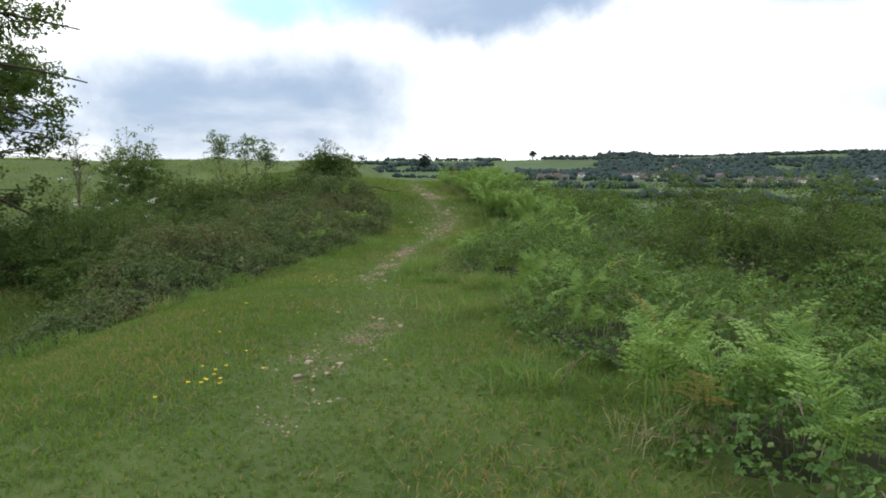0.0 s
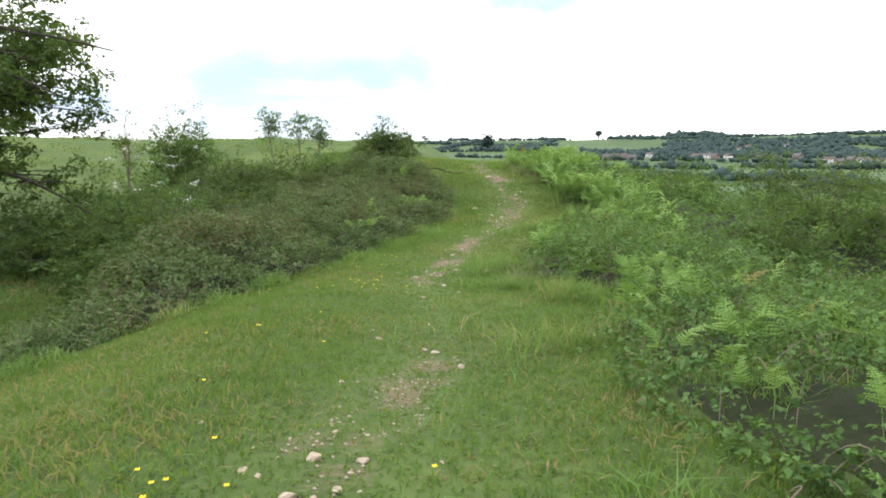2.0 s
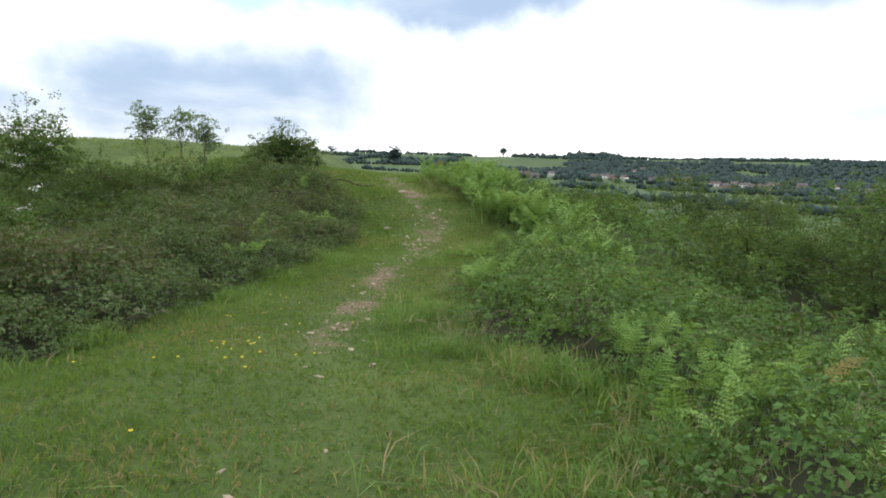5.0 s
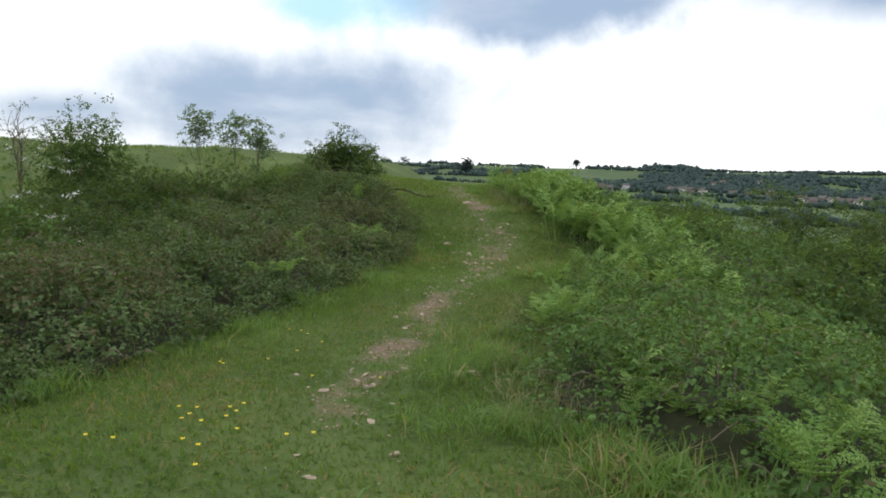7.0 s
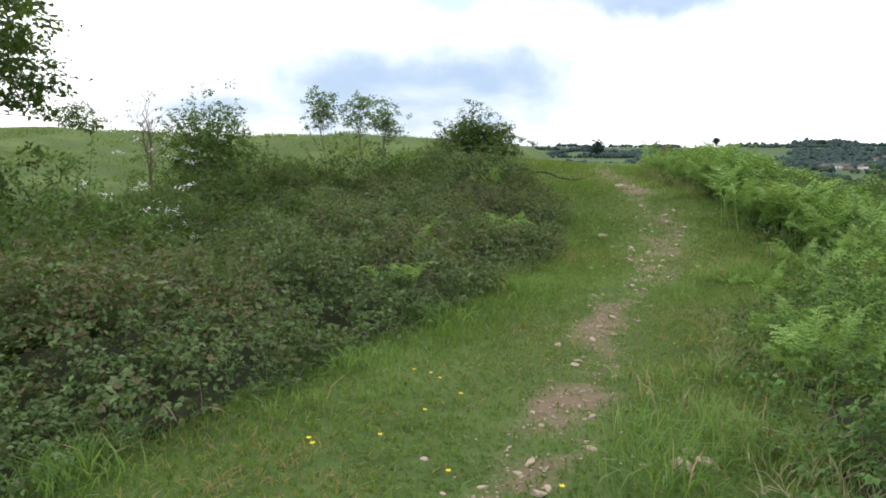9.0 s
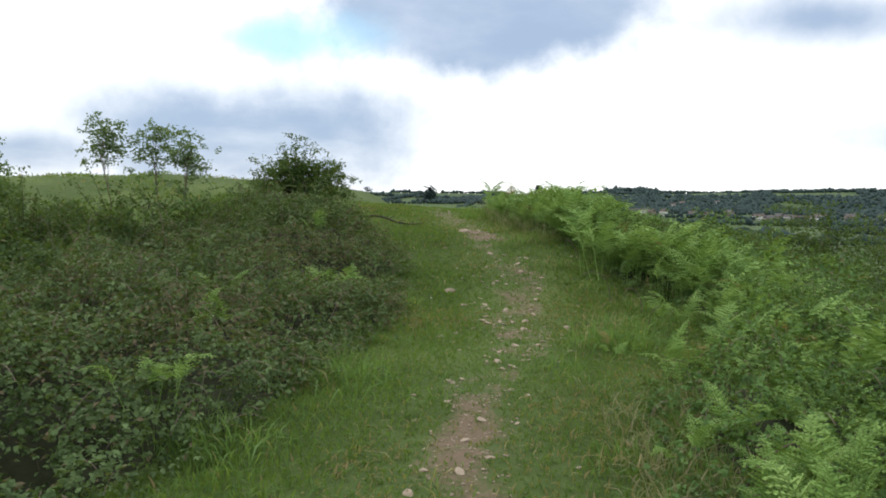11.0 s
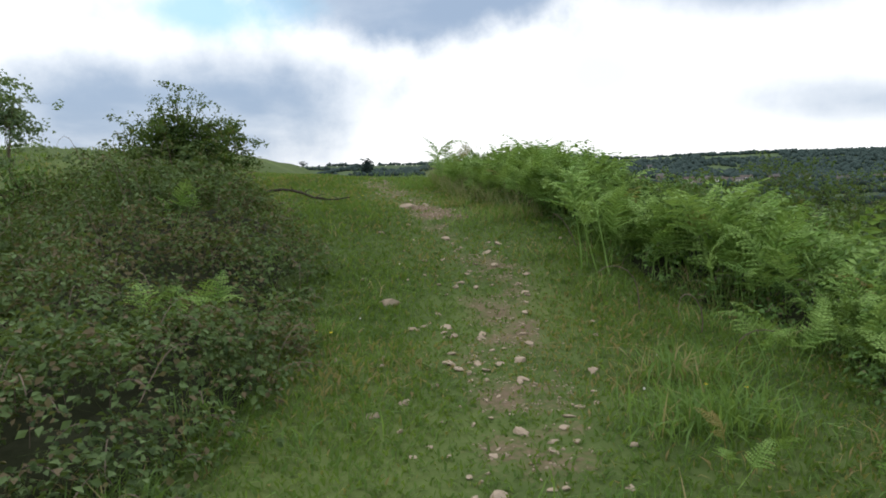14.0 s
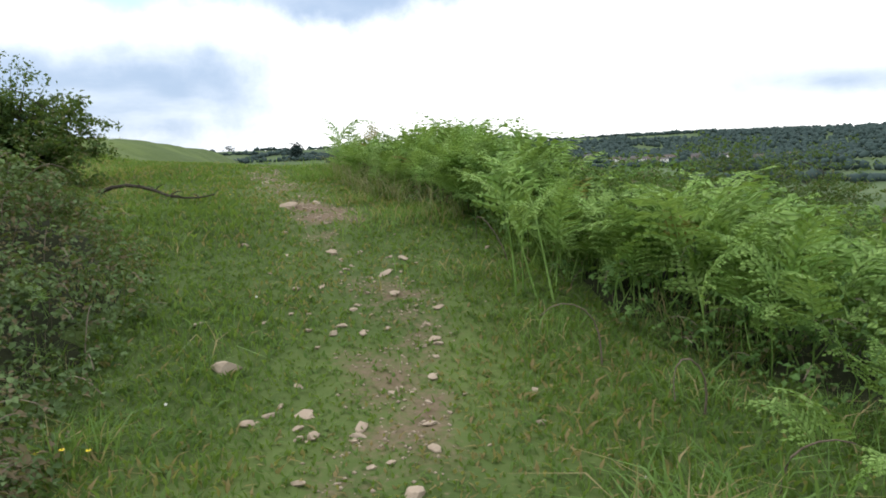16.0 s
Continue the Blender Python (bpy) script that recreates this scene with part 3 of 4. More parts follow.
tuft = ss(0.0, 0.55, bumps(x, y, 0.55))
keep = r.random(len(x)) < 0.08 + 0.92 * tuft
x, y, tuft = x[keep], y[keep], tuft[keep]
grass("long_grass", "long seeding grass along the edge of the growth", x, y, 0.08 + 0.17 * tuft, LONG_GRASS, r, 0.0045)

for cx, cy, n in ((0.75, 10.7, 420), (1.1, 10.3, 480), (1.35, 9.6, 420), (1.25, 8.9, 300), (1.1, 20.2, 420), (0.75, 19.3, 380), (-1.95, 17.6, 240)):
    x, y = cx + r.normal(size=n) * 0.2, cy + r.normal(size=n) * 0.16
    grass("grass_tuft", "lush tuft of tall bright green grass", x, y, 0.26, LONG_GRASS, r, 0.0055)


ye = r.uniform(3.3, 31, 13000)
ye = ye[r.random(len(ye)) < 0.75 * ss(-0.1, 0.6, bumps(ye, 0 * ye, 1.1))]
x = np.interp(ye, RIGHT_Y, RIGHT_X) + np.abs(r.normal(size=len(ye))) * 0.55 - 0.12
grass("dry_stalks", "dry straw-coloured stalks under the bracken", x, ye, 0.22 + 0.2 * ss(18, 23, ye), STRAW, r, 0.004)


# ---- stones ----
def stone_mesh(seed):
    r = np.random.default_rng(seed)
    bm = bmesh.new()
    bmesh.ops.create_icosphere(bm, subdivisions=2, radius=0.5)
    cuts = unit(r.normal(size=(10, 3)))
    for v in bm.verts:
        c = np.array(v.co)
        for n in cuts:
            over = c @ n - 0.27
            if over > 0:
                c = c - n * over
        v.co = Vector(c) * (1 + 0.12 * noise.noise(Vector(c) * 4 + Vector((seed, 0, 0))))
        v.co.z *= 0.62
    me = bpy.data.meshes.new("stone")
    bm.to_mesh(me)
    bm.free()
    me.materials.append(STONE)
    return me


STONES = [stone_mesh(i) for i in range(8)]


def lay_stone(x, y, s, r):
    ob = new("stone", STONES[r.integers(8)])
    ob.scale = (s, s * r.uniform(0.55, 0.9), s * r.uniform(0.45, 0.75))
    ob.rotation_euler = (r.normal() * 0.15, r.normal() * 0.15, r.uniform(0, 6.3))
    ob.location = (x, y, float(land(x, y)) + (0.05 if s < 0.2 else -0.02) * s)
    tagged(ob, "pale weathered limestone bedded in the trodden path", "stone", "stones of the path")


r = np.random.default_rng(5)
for x, y, s in BEDDED:
    lay_stone(x, y, s * 1.12, r)
count = 0
while count < 260:
    y = r.uniform(4, 31)
    x = np.interp(y, PATH_Y, PATH_X) + r.normal() * (0.3 + 0.35 * float(ss(18, 22, y)))
    if r.random() < np.interp(y, WORN_Y, WORN_V) + 0.4 * float(ss(18, 21, y)):
        lay_stone(x, y, 0.03 + 0.075 * r.random() ** 2, r)
        count += 1
for i in range(75):
    y = r.uniform(18.6, 24.5)
    lay_stone(np.interp(y, PATH_Y, PATH_X) - 0.15 + r.normal() * 0.42, y, 0.05 + 0.1 * r.random() ** 1.6, r)
n = 5500
y = r.uniform(3.5, 32, n)
x = np.interp(y, PATH_Y, PATH_X) + r.normal(size=n) * 0.35
keep = worn_at(x, y) > 0.33
x, y = x[keep], y[keep]
p = np.stack([x, y, land(x, y) + 0.002], 1)
s = r.uniform(0.006, 0.022, len(x))[:, None, None]
octa = np.array([(1, 0, 0), (0, 1, 0), (-1, 0, 0), (0, -1, 0), (0, 0, .7), (0, 0, -.7)], float)
v = (p[:, None] + octa[None] * s * r.uniform(0.5, 1, (len(x), 6, 1))).reshape(-1, 3)
f = (np.arange(len(x))[:, None, None] * 6 + np.array([(0, 1, 4), (1, 2, 4), (2, 3, 4), (3, 0, 4), (1, 0, 5), (2, 1, 5), (3, 2, 5), (0, 3, 5)])[None]).reshape(-1, 3)
tagged(link_mesh("gravel", v, f, STONE), "small loose limestone chips on bare soil", "gravel", kind="stuff")


# ---- bracken ----
def frond_mesh(seed, fine):
    """One bracken frond, 1 m long: a stipe that bends over, with opposite tapering pinnae cut into leaflets."""
    r = np.random.default_rng(seed)
    s = np.linspace(0, 1, 14)
    bend = r.uniform(0.9, 1.6)
    ang = np.pi / 2 - 0.1 - bend * ss(0.38, 0.95, s)
    step = 1 / 13
    px = np.concatenate([[0], np.cumsum(np.cos(ang[:-1]) * step)])
    pz = np.concatenate([[0], np.cumsum(np.sin(ang[:-1]) * step)])
    spine = np.stack([px, 0.05 * np.sin(s * 3 + seed), pz], 1)
    stalk = tube(spine, 0.0075 * (1 - 0.8 * s), 4)
    verts, faces, root, m = [], [], [], 0
    pairs = 13 if fine else 9
    for i in range(pairs):
        q = 0.44 + 0.55 * i / (pairs - 1)
        o = np.array([np.interp(q, s, spine[:, c]) for c in range(3)])
        verts.append(o)
        root.append(m)
        m += 1
        a = np.interp(q, s, ang)
        t = np.array([np.cos(a), 0, np.sin(a)])
        up = np.array([-np.sin(a), 0, np.cos(a)])
        length = 0.23 * (1 - i / pairs) ** 0.85 * r.uniform(0.8, 1.1) + 0.012
        for sd in (-1, 1):
            w = unit(np.array([0, sd, 0]) * 0.93 + t * r.uniform(0.2, 0.55) + up * r.uniform(-0.05, 0.3))
            cross = unit(np.cross(up, w))
            droop = r.uniform(0.1, 0.5)
            broad = (0.55 / pairs) * (0.54 if fine else 0.5) * min(1, length / 0.1)
            cuts = max(2, int(length / 0.042)) if fine else 1
            ribs = [root[-1]]
            for c in range(cuts + 1):
                u = c / cuts
                rib = o + w * length * u - up * droop * length * u * u
                if c:
                    verts.append(rib)
                    ribs.append(m)
                    m += 1
            for c in range(cuts):
                b0, b1 = verts[ribs[c]], verts[ribs[c + 1]]
                half = broad * (1 - c / cuts) ** 0.6 + 0.003
                for e in (-1, 1):
                    verts.append(b0 * 0.55 + b1 * 0.45 + cross * e * half - up * half * 0.3 + w * 0.006)
                    faces.append((ribs[c], ribs[c + 1], m))
                    m += 1
                    if c + 1 < cuts:
                        verts.append(b1 + cross * e * half * 0.55)
                        faces.append((ribs[c + 1], m, m - 1))
                        m += 1
    for b0, b1 in zip(root, root[1:]):
        verts.append((verts[b0] + verts[b1]) / 2 + [0, 0, 0.004])
        faces.append((b0, b1, m))
        m += 1
    v1, f1 = stalk
    f1 = np.concatenate([f1[:, [0, 1, 2]], f1[:, [0, 2, 3]]])
    v, f = joined([(v1, f1), (np.array(verts), np.array(faces))])
    return v, np.concatenate([f, [[24, 25, root[0] + len(v1)]]])


def frond_data(seed, fine):
    v, f = frond_mesh(seed, fine)
    ob = link_mesh("frond", v, f, FERN)
    me = ob.data
    bpy.data.objects.remove(ob)
    return me


FINE = [frond_data(i, True) for i in range(5)]
COARSE = [frond_data(i + 20, False) for i in range(4)]


def bracken(x, y, tall, fronds, fine, r, label="fresh green bracken plant with spreading fronds", lift=0.0):
    ob = thing("bracken", x, y, float(land(x, y)) - 0.02 + lift, label, "fern", "bracken beside the path")
    turn0 = r.uniform(0, 6.3)
    for i in range(fronds):
        c = bpy.data.objects.new("frond", (FINE if fine else COARSE)[r.integers(5 if fine else 4)])
        scene.collection.objects.link(c)
        c.parent = ob
        s = tall * r.uniform(0.75, 1.2)
        c.scale = (s * 0.95, s * r.uniform(0.75, 1.05), s)
        c.rotation_euler = (r.normal() * 0.18, r.uniform(-0.2, 0.4), turn0 + i * 6.283 / fronds + r.normal() * 0.3)
        c.location = (r.normal() * 0.1, r.normal() * 0.1, 0)
    return ob


r = np.random.default_rng(31)
for x, y, tall, n in [(1.3, 3.75, .85, 9), (1.62, 3.5, .75, 8), (1.85, 2.95, .75, 8), (1.5, 4.3, .7, 7), (2.1, 3.6, .75, 7), (1.75, 9.0, .75, 7), (1.35, 9.7, .55, 6), (1.2, 18.1, .55, 6),
                      (1.75, 20.1, .6, 6), (.55, 14.9, .5, 6), (1.1, 14.7, .6, 6), (1.0, 17.3, .6, 6), (2.2, 11.7, .6, 6), (1.45, 11.0, .5, 5), (1.36, 23.2, 1.5, 5),
                      (1.95, 19.0, .75, 6), (.75, 18.6, .4, 4), (0.05, 29.2, 1.15, 5), (.35, 28.3, .85, 7), (.2, 27.7, .8, 7)]:
    bracken(x, y, tall, n, True, r)
for x, y, tall, n in [(-3.2, 18.0, .95, 5), (-2.5, 21.2, .95, 6), (-2.7, 20.7, .9, 6), (-2.2, 24.86, .55, 2), (-3.0, 16.2, .9, 5), (-3.4, 23.6, 1.05, 4), (-2.35, 22.7, .6, 4), (-3.7, 20.2, 1.1, 4)]:
    bracken(x, y, 0.62 * tall, n, True, r, lift=0.62 * float(left_growth(x, y)), label="bright young bracken pushing up through brambles")
placed = 0
while placed < 270:
    y = r.uniform(8, 31)
    d = abs(r.normal()) * 1.15 + (0.1 if y < 19 else 0.3)
    x = float(np.interp(y, RIGHT_Y, RIGHT_X)) + d
    if r.random() > (0.6 if y < 17 else 1.0) or d > 4:
        continue
    if y < 19.5 and d < 0.6:
        continue
    tall = np.interp(y, [8, 14, 18, 20.5, 22, 25, 28, 31], [.5, .6, .72, 1.1, 1.3, 1.15, .85, .65]) * r.uniform(0.75, 1.1) * min(1, 0.62 + 0.4 * d) * (0.95 + 0.3 * float(bumps(x, y, 1.4)))
    bracken(x, y, tall, int(r.integers(5, 8)), d < 0.85, r)
    placed += 1
placed = 0
while placed < 46:
    y = r.uniform(4.0, 16)
    x = float(np.interp(y, RIGHT_Y, RIGHT_X)) + r.uniform(0.35, 3.6)
    if bumps(x + 7, y, 1.3) < 0.05:
        continue
    bracken(x, y, r.uniform(0.4, 0.66), int(r.integers(3, 6)), True, r, lift=0.5 * float(right_growth(x, y)))
    placed += 1
parts = []
for i in range(320):
    x, y = r.uniform(2, 22), r.uniform(2, 44)
    if bumps(x, y, 4.0) < 0.0 or x - np.interp(y, RIGHT_Y, RIGHT_X) < 1.8:
        continue
    h = float(right_growth(x, y))
    for j in range(4):
        v, f = frond_mesh(int(r.integers(40, 46)), False)
        s, a = r.uniform(0.7, 1.1), r.uniform(0, 6.3)
        v = v @ np.array([[np.cos(a), np.sin(a), 0], [-np.sin(a), np.cos(a), 0], [0, 0, 1]]) * s + [x, y, float(land(x, y)) + max(0, h - 0.55)]
        parts.append((v, f))
v, f = joined(parts)
tagged(link_mesh("bracken_patch", v, f, FERN), "patches of bracken among scrub on the slope", "fern", kind="stuff")


# ---- trees and shrubs ----
def woody(name, label, category, x, y, height, spread, clumps, sprays, leaf, leaf_mat, seed, low=0.25, stems=1, clump_r=0.3, slim=0.6, bark=BARK, thick=0.035, group="", centre=0.55, per=14, boughs=(), shoots=0):
    """Trunk, limbs, twigs and a crown of leaf sprays with gaps. spread: half width; low: bottom of the crown as a share of the height."""
    r = np.random.default_rng(seed)
    base = float(land(x, y)) - 0.05
    ob = thing(name, x, y, base, label, category, group)
    wood, leaves = [], []

    def spray(c, size):
        q = c + r.normal(size=(per, 3)) * size * np.array([1, 1, 0.6])
        leaves.append(leaf_cloud(q, unit(q - c) * 0.4 + [0, 0, 0.8], leaf * r.uniform(0.6, 1.3, per), slim, 0.15, r))

    for sidx in range(stems):
        off = r.normal(size=2) * (0.12 * spread if stems > 1 else 0)
        top = np.array([off[0] * 3 + r.normal() * 0.06 * height, off[1] * 3 + r.normal() * 0.06 * height, height * 0.8])
        s = np.linspace(0, 1, 7)
        line = np.stack([off[0] + (top[0] - off[0]) * s + 0.03 * height * np.sin(s * 5 + seed), off[1] + (top[1] - off[1]) * s + 0.03 * height * np.sin(s * 4 + sidx), top[2] * s], 1)
        wood.append(tube(line, thick * height * (1 - 0.85 * s) / (stems ** 0.5), 7))
        for i in range(clumps // stems):
            d = unit(r.normal(size=3)) * r.random() ** 0.4 * r.uniform(0.74, 1.16)
            c = np.array([d[0] * spread, d[1] * spread, height * (low + (1 - low) * centre) + d[2] * height * (1 - low) * (1 - centre if d[2] > 0 else centre)])
            c[2] = max(c[2], 0.06 * height)
            zb = np.clip(c[2] - r.uniform(0.1, 0.3) * height, 0.04 * height, 0.75 * height)
            b = np.array([np.interp(zb, line[:, 2], line[:, q]) for q in range(3)])
            k = np.linspace(0, 1, 5)[:, None]
            limb = b + (c - b) * k + np.array([0, 0, 0.06 * height]) * np.sin(k * np.pi) + 0.02 * height * r.normal(size=(5, 3)) * k
            wood.append(tube(limb, 0.25 * thick * height * (1 - 0.8 * k[:, 0]), 4))
            for j in range(sprays):
                e = limb[-1] + r.normal(size=3) * clump_r * np.array([1, 1, 0.7])
                if j % 2 == 0:
                    wood.append(tube(np.stack([limb[3], (limb[3] + e) / 2 + [0, 0, 0.1 * clump_r], e]), 0.06 * thick * height * np.array([1, 0.7, 0.3]), 3))
                spray(e, clump_r * 0.33)
    for dx, dy, dz, rise, leafy in boughs:
        k = np.linspace(0, 1, 9)[:, None]
        limb = np.array([0, 0, rise]) * (1 - k) + np.array([dx, dy, dz - base]) * k + np.array([0, 0, 0.9]) * np.sin(k * np.pi) + 0.1 * r.normal(size=(9, 3)) * k * (1 - k) * 3
        wood.append(tube(limb, 0.11 * (1 - 0.85 * k[:, 0]), 6))
        for j in range(10):
            m = int(r.integers(3, 9))
            e = limb[m] + r.normal(size=3) * [0.5, 0.5, 0.15]
            wood.append(tube(np.stack([limb[m], (limb[m] + e) / 2 + [0, 0, 0.05], e]), [0.025, 0.015, 0.006], 4))
            if j < leafy:
                for q in range(5):
                    spray(e + r.normal(size=3) * 0.2, 0.15)
    for q in range(shoots):
        d = unit(np.array([r.normal(), r.normal(), abs(r.normal()) * 0.9 + 0.3]))
        c = np.array([0, 0, height * (low + (1 - low) * centre)]) + d * [0.7 * spread, 0.7 * spread, height * 0.4]
        k = np.linspace(0, 1, 6)[:, None]
        limb = c + (d * [1, 1, 1.3] * r.uniform(0.25, 0.65) * spread) * k + np.array([0, 0, 0.05]) * np.sin(k * 3)
        wood.append(tube(limb, 0.008 * (1 - 0.8 * k[:, 0]), 4))
        for e in limb[1:]:
            q2 = e + r.normal(size=(9, 3)) * 0.05
            leaves.append(leaf_cloud(q2, unit(r.normal(size=(9, 3))) + [0, 0, 0.6], leaf * r.uniform(0.5, 1.0, 9), slim, 0.15, r))
    v, f = joined(wood)
    link_mesh("trunk", v, f, bark, ob, True)
    v, f = joined(leaves)
    link_mesh("crown", v, f, leaf_mat, ob)
    return ob


oak = woody("oak_tree", "spreading dark oak tree with low drooping boughs", "tree", -16.3, 17.0, 9.0, 5.9, 350, 9, 0.135, OAK, 3, low=0.0, centre=0.5, clump_r=0.42, thick=0.026, per=30,
            boughs=[(6.2, -1.3, -0.75, 1.6, 3), (5.4, -2.2, -0.55, 1.9, 2), (6.4, 1.0, -0.1, 2.2, 8), (5.6, 2.2, 3.3, 4.0, 10), (8.4, -1.4, 3.5, 4.0, 10), (7.9, -0.6, 4.8, 5.0, 10), (7.6, -2.0, 2.6, 3.4, 9)])
woody("hawthorn_bush", "rounded dark hawthorn bush beside the path", "bush", -4.9, 29.2, 2.0, 1.12, 105, 9, 0.075, HAWTHORN, 4, low=0.0, stems=3, clump_r=0.22, thick=0.014, centre=0.33, per=26, shoots=48)
for i, (x, y, h) in enumerate([(-8.75, 27.2, 3.35), (-7.7, 27.4, 3.2), (-6.8, 27.0, 2.95)]):
    woody("sapling", "slender young sapling with pale leaves", "tree", x, y, h, 0.36, 16, 5, 0.09, SAPLING, 50 + i, low=0.6, clump_r=0.2, thick=0.007, bark=TWIG, slim=0.5, group="saplings on the bank", per=14)
woody("elder_bush", "leafy bush with white blossom clusters", "bush", -12.0, 26.6, 2.9, 1.35, 60, 7, 0.09, SCRUB, 60, low=0.03, stems=3, clump_r=0.3, thick=0.01, per=22, centre=0.4, shoots=16)
woody("withered_bush", "half-dead brown bush with bare twigs", "bush", -14.3, 27.6, 3.1, 0.8, 40, 2, 0.07, BRAMBLE, 61, low=0.2, stems=3, clump_r=0.2, thick=0.016, bark=TWIG, per=6)
for i, (x, y, h, w) in enumerate([(-9.6, 21.5, 1.6, 1.1), (-11.2, 19.8, 1.5, 1.3), (-7.6, 25.8, 1.9, 1.3), (-9.0, 24.6, 1.6, 1.2), (-6.2, 26.6, 1.5, 1.0), (-10.4, 18.0, 1.4, 1.3), (-6.9, 13.6, 1.0, 0.9), (-8.1, 17.4, 2.1, 1.25), (-7.3, 15.6, 1.95, 1.2), (-9.0, 19.3, 1.5, 1.2), (-9.4, 16.3, 1.4, 1.5), (-10.9, 16.9, 1.5, 1.5)]):
    woody("scrub_bush", "low tangled green bush on the bank", "bush", x, y, h, w, 48, 7, 0.085, OAK if i > 9 else SCRUB if i % 3 == 1 else HAWTHORN, 70 + i, low=0.02, stems=3, clump_r=0.28, thick=0.011, group="bushes on the bank", centre=0.4, per=16, shoots=12)
woody("field_bush", "small lone bush in the rough field", "bush", -27, 39, 1.6, 0.9, 24, 5, 0.12, HAWTHORN, 90, low=0.03, stems=2, clump_r=0.3, thick=0.015)
for i, (x, y, h, w) in enumerate([(9.4, 38.4, 2.5, 1.7), (11.5, 28, 2.8, 2.0), (13.5, 24.5, 3.2, 2.2), (16, 30, 3.6, 2.4), (20, 34, 4.0, 2.6), (8.2, 24, 1.8, 1.7), (12, 19, 2.3, 2.0), (15, 17.5, 2.8, 2.2),
                                  (18.5, 24, 3.5, 2.4), (24, 30, 4.2, 2.8), (14, 40, 3.0, 2.2), (20, 44, 3.8, 2.6), (27, 40, 4.0, 3.0), (6.8, 31, 1.3, 1.4), (10, 14, 1.8, 1.8), (22, 19, 3.6, 2.6), (29, 26, 4.2, 3)]):
    woody("hillside_bush", "broad green bush growing on the falling slope", "bush", x, y, h, w, 50, 7, 0.14, HAWTHORN if i % 3 else SCRUB, 100 + i, low=0.02, stems=3, clump_r=0.45, thick=0.016, group="bushes on the slope", centre=0.4, per=13)
woody("dark_tree", "small dark tree standing in the valley field", "tree", 33, 200, 11, 4.5, 40, 6, 0.7, HAZE_LEAF, 140, low=0.05, clump_r=1.4)

# ---- fallen branch ----
s = np.linspace(0, 1, 9)
bx, by = -3.1 + 1.5 * s, 27.3 - 0.75 * s
line = np.stack([bx, by, land(bx, by) + 0.10 + 0.05 * np.sin(s * 7)], 1)
parts = [tube(line, 0.03 * (1 - 0.7 * s), 6)]
rr = np.random.default_rng(8)
for i in range(7):
    k = int(rr.integers(1, 8))
    d = unit(np.array([rr.normal(), rr.normal(), abs(rr.normal()) * 0.4])) * rr.uniform(0.12, 0.3)
    q = np.linspace(0, 1, 4)[:, None]
    parts.append(tube(line[k] + d * q + [0, 0, 0.03] * np.sin(q * 3), 0.01 * (1 - 0.8 * q[:, 0]), 4))
v, f = joined(parts)
tagged(link_mesh("fallen_branch", v, f, BARK), "bare dead branch lying across the grass bank", "branch")


# ---- flowers ----
def buttercup(x, y, r):
    ob = thing("buttercup", x, y, float(land(x, y)), "small yellow buttercup in the short grass", "flower", "buttercups")
    h = r.uniform(0.06, 0.14)
    v, f = tube([(0, 0, 0), (0.01, 0, h * 0.5), (0.015, 0.005, h)], [0.0016, 0.0014, 0.001], 4)
    link_mesh("stem", v, f, STEM, ob)
    a = np.arange(5) * 2 * np.pi / 5
    c, s = np.cos(a), np.sin(a)
    ring = 0.016
    p = np.stack([c * 0, s * 0, 0 * a], 1)
    l = np.stack([np.cos(a - 0.5) * ring * 0.8, np.sin(a - 0.5) * ring * 0.8, 0 * a + 0.006], 1)
    t = np.stack([c * ring, s * ring, 0 * a + 0.009], 1)
    q = np.stack([np.cos(a + 0.5) * ring * 0.8, np.sin(a + 0.5) * ring * 0.8, 0 * a + 0.006], 1)
    verts = np.stack([p, l, t, q], 1).reshape(-1, 3) + [0.015, 0.005, h]
    link_mesh("petals", verts, np.arange(20).reshape(5, 4), YELLOW, ob)


r = np.random.default_rng(77)
for cx, cy, n, w in [(-1.85, 11.14, 9, .25), (-2.25, 10.6, 3, .3), (-1.79, 13.67, 5, .25), (-2.13, 12.4, 5, .3), (-1.63, 4.4, 9, .25), (-1.59, 4.97, 4, .2), (-1.83, 10.9, 6, .5),
                     (-1.54, 21.26, 3, .1), (-.47, 5.14, 1, .05), (-2.4, 8, 6, .9), (-1.2, 26, 3, .7), (1.2, 19.6, 3, .2)]:
    for i in range(n):
        buttercup(cx + r.normal() * w, cy + r.normal() * w, r)


def flower_white(x, y, r):
    h = 0.07
    ob = thing("clover", x, y, float(land(x, y)), "white clover head in the short grass", "flower", "clover flowers")
    v, f = tube([(0, 0, 0), (0, 0, h)], [0.0015, 0.0012], 4)
    link_mesh("stem", v, f, STEM, ob)
    bm = bmesh.new()
    bmesh.ops.create_icosphere(bm, subdivisions=2, radius=0.009)
    for c in bm.verts:
        c.co = c.co * r.uniform(0.75, 1.15) + Vector((0, 0, h))
    me = bpy.data.meshes.new("flower_head")
    bm.to_mesh(me)
    bm.free()
    me.materials.append(BLOSSOM)
    new("flower_head", me).parent = ob


for x, y in ((0.85, 20.3), (0.62, 19.85), (1.0, 20.6), (-0.9, 23.4), (0.9, 20.1), (-1.3, 21.9)):
    flower_white(x, y, r)


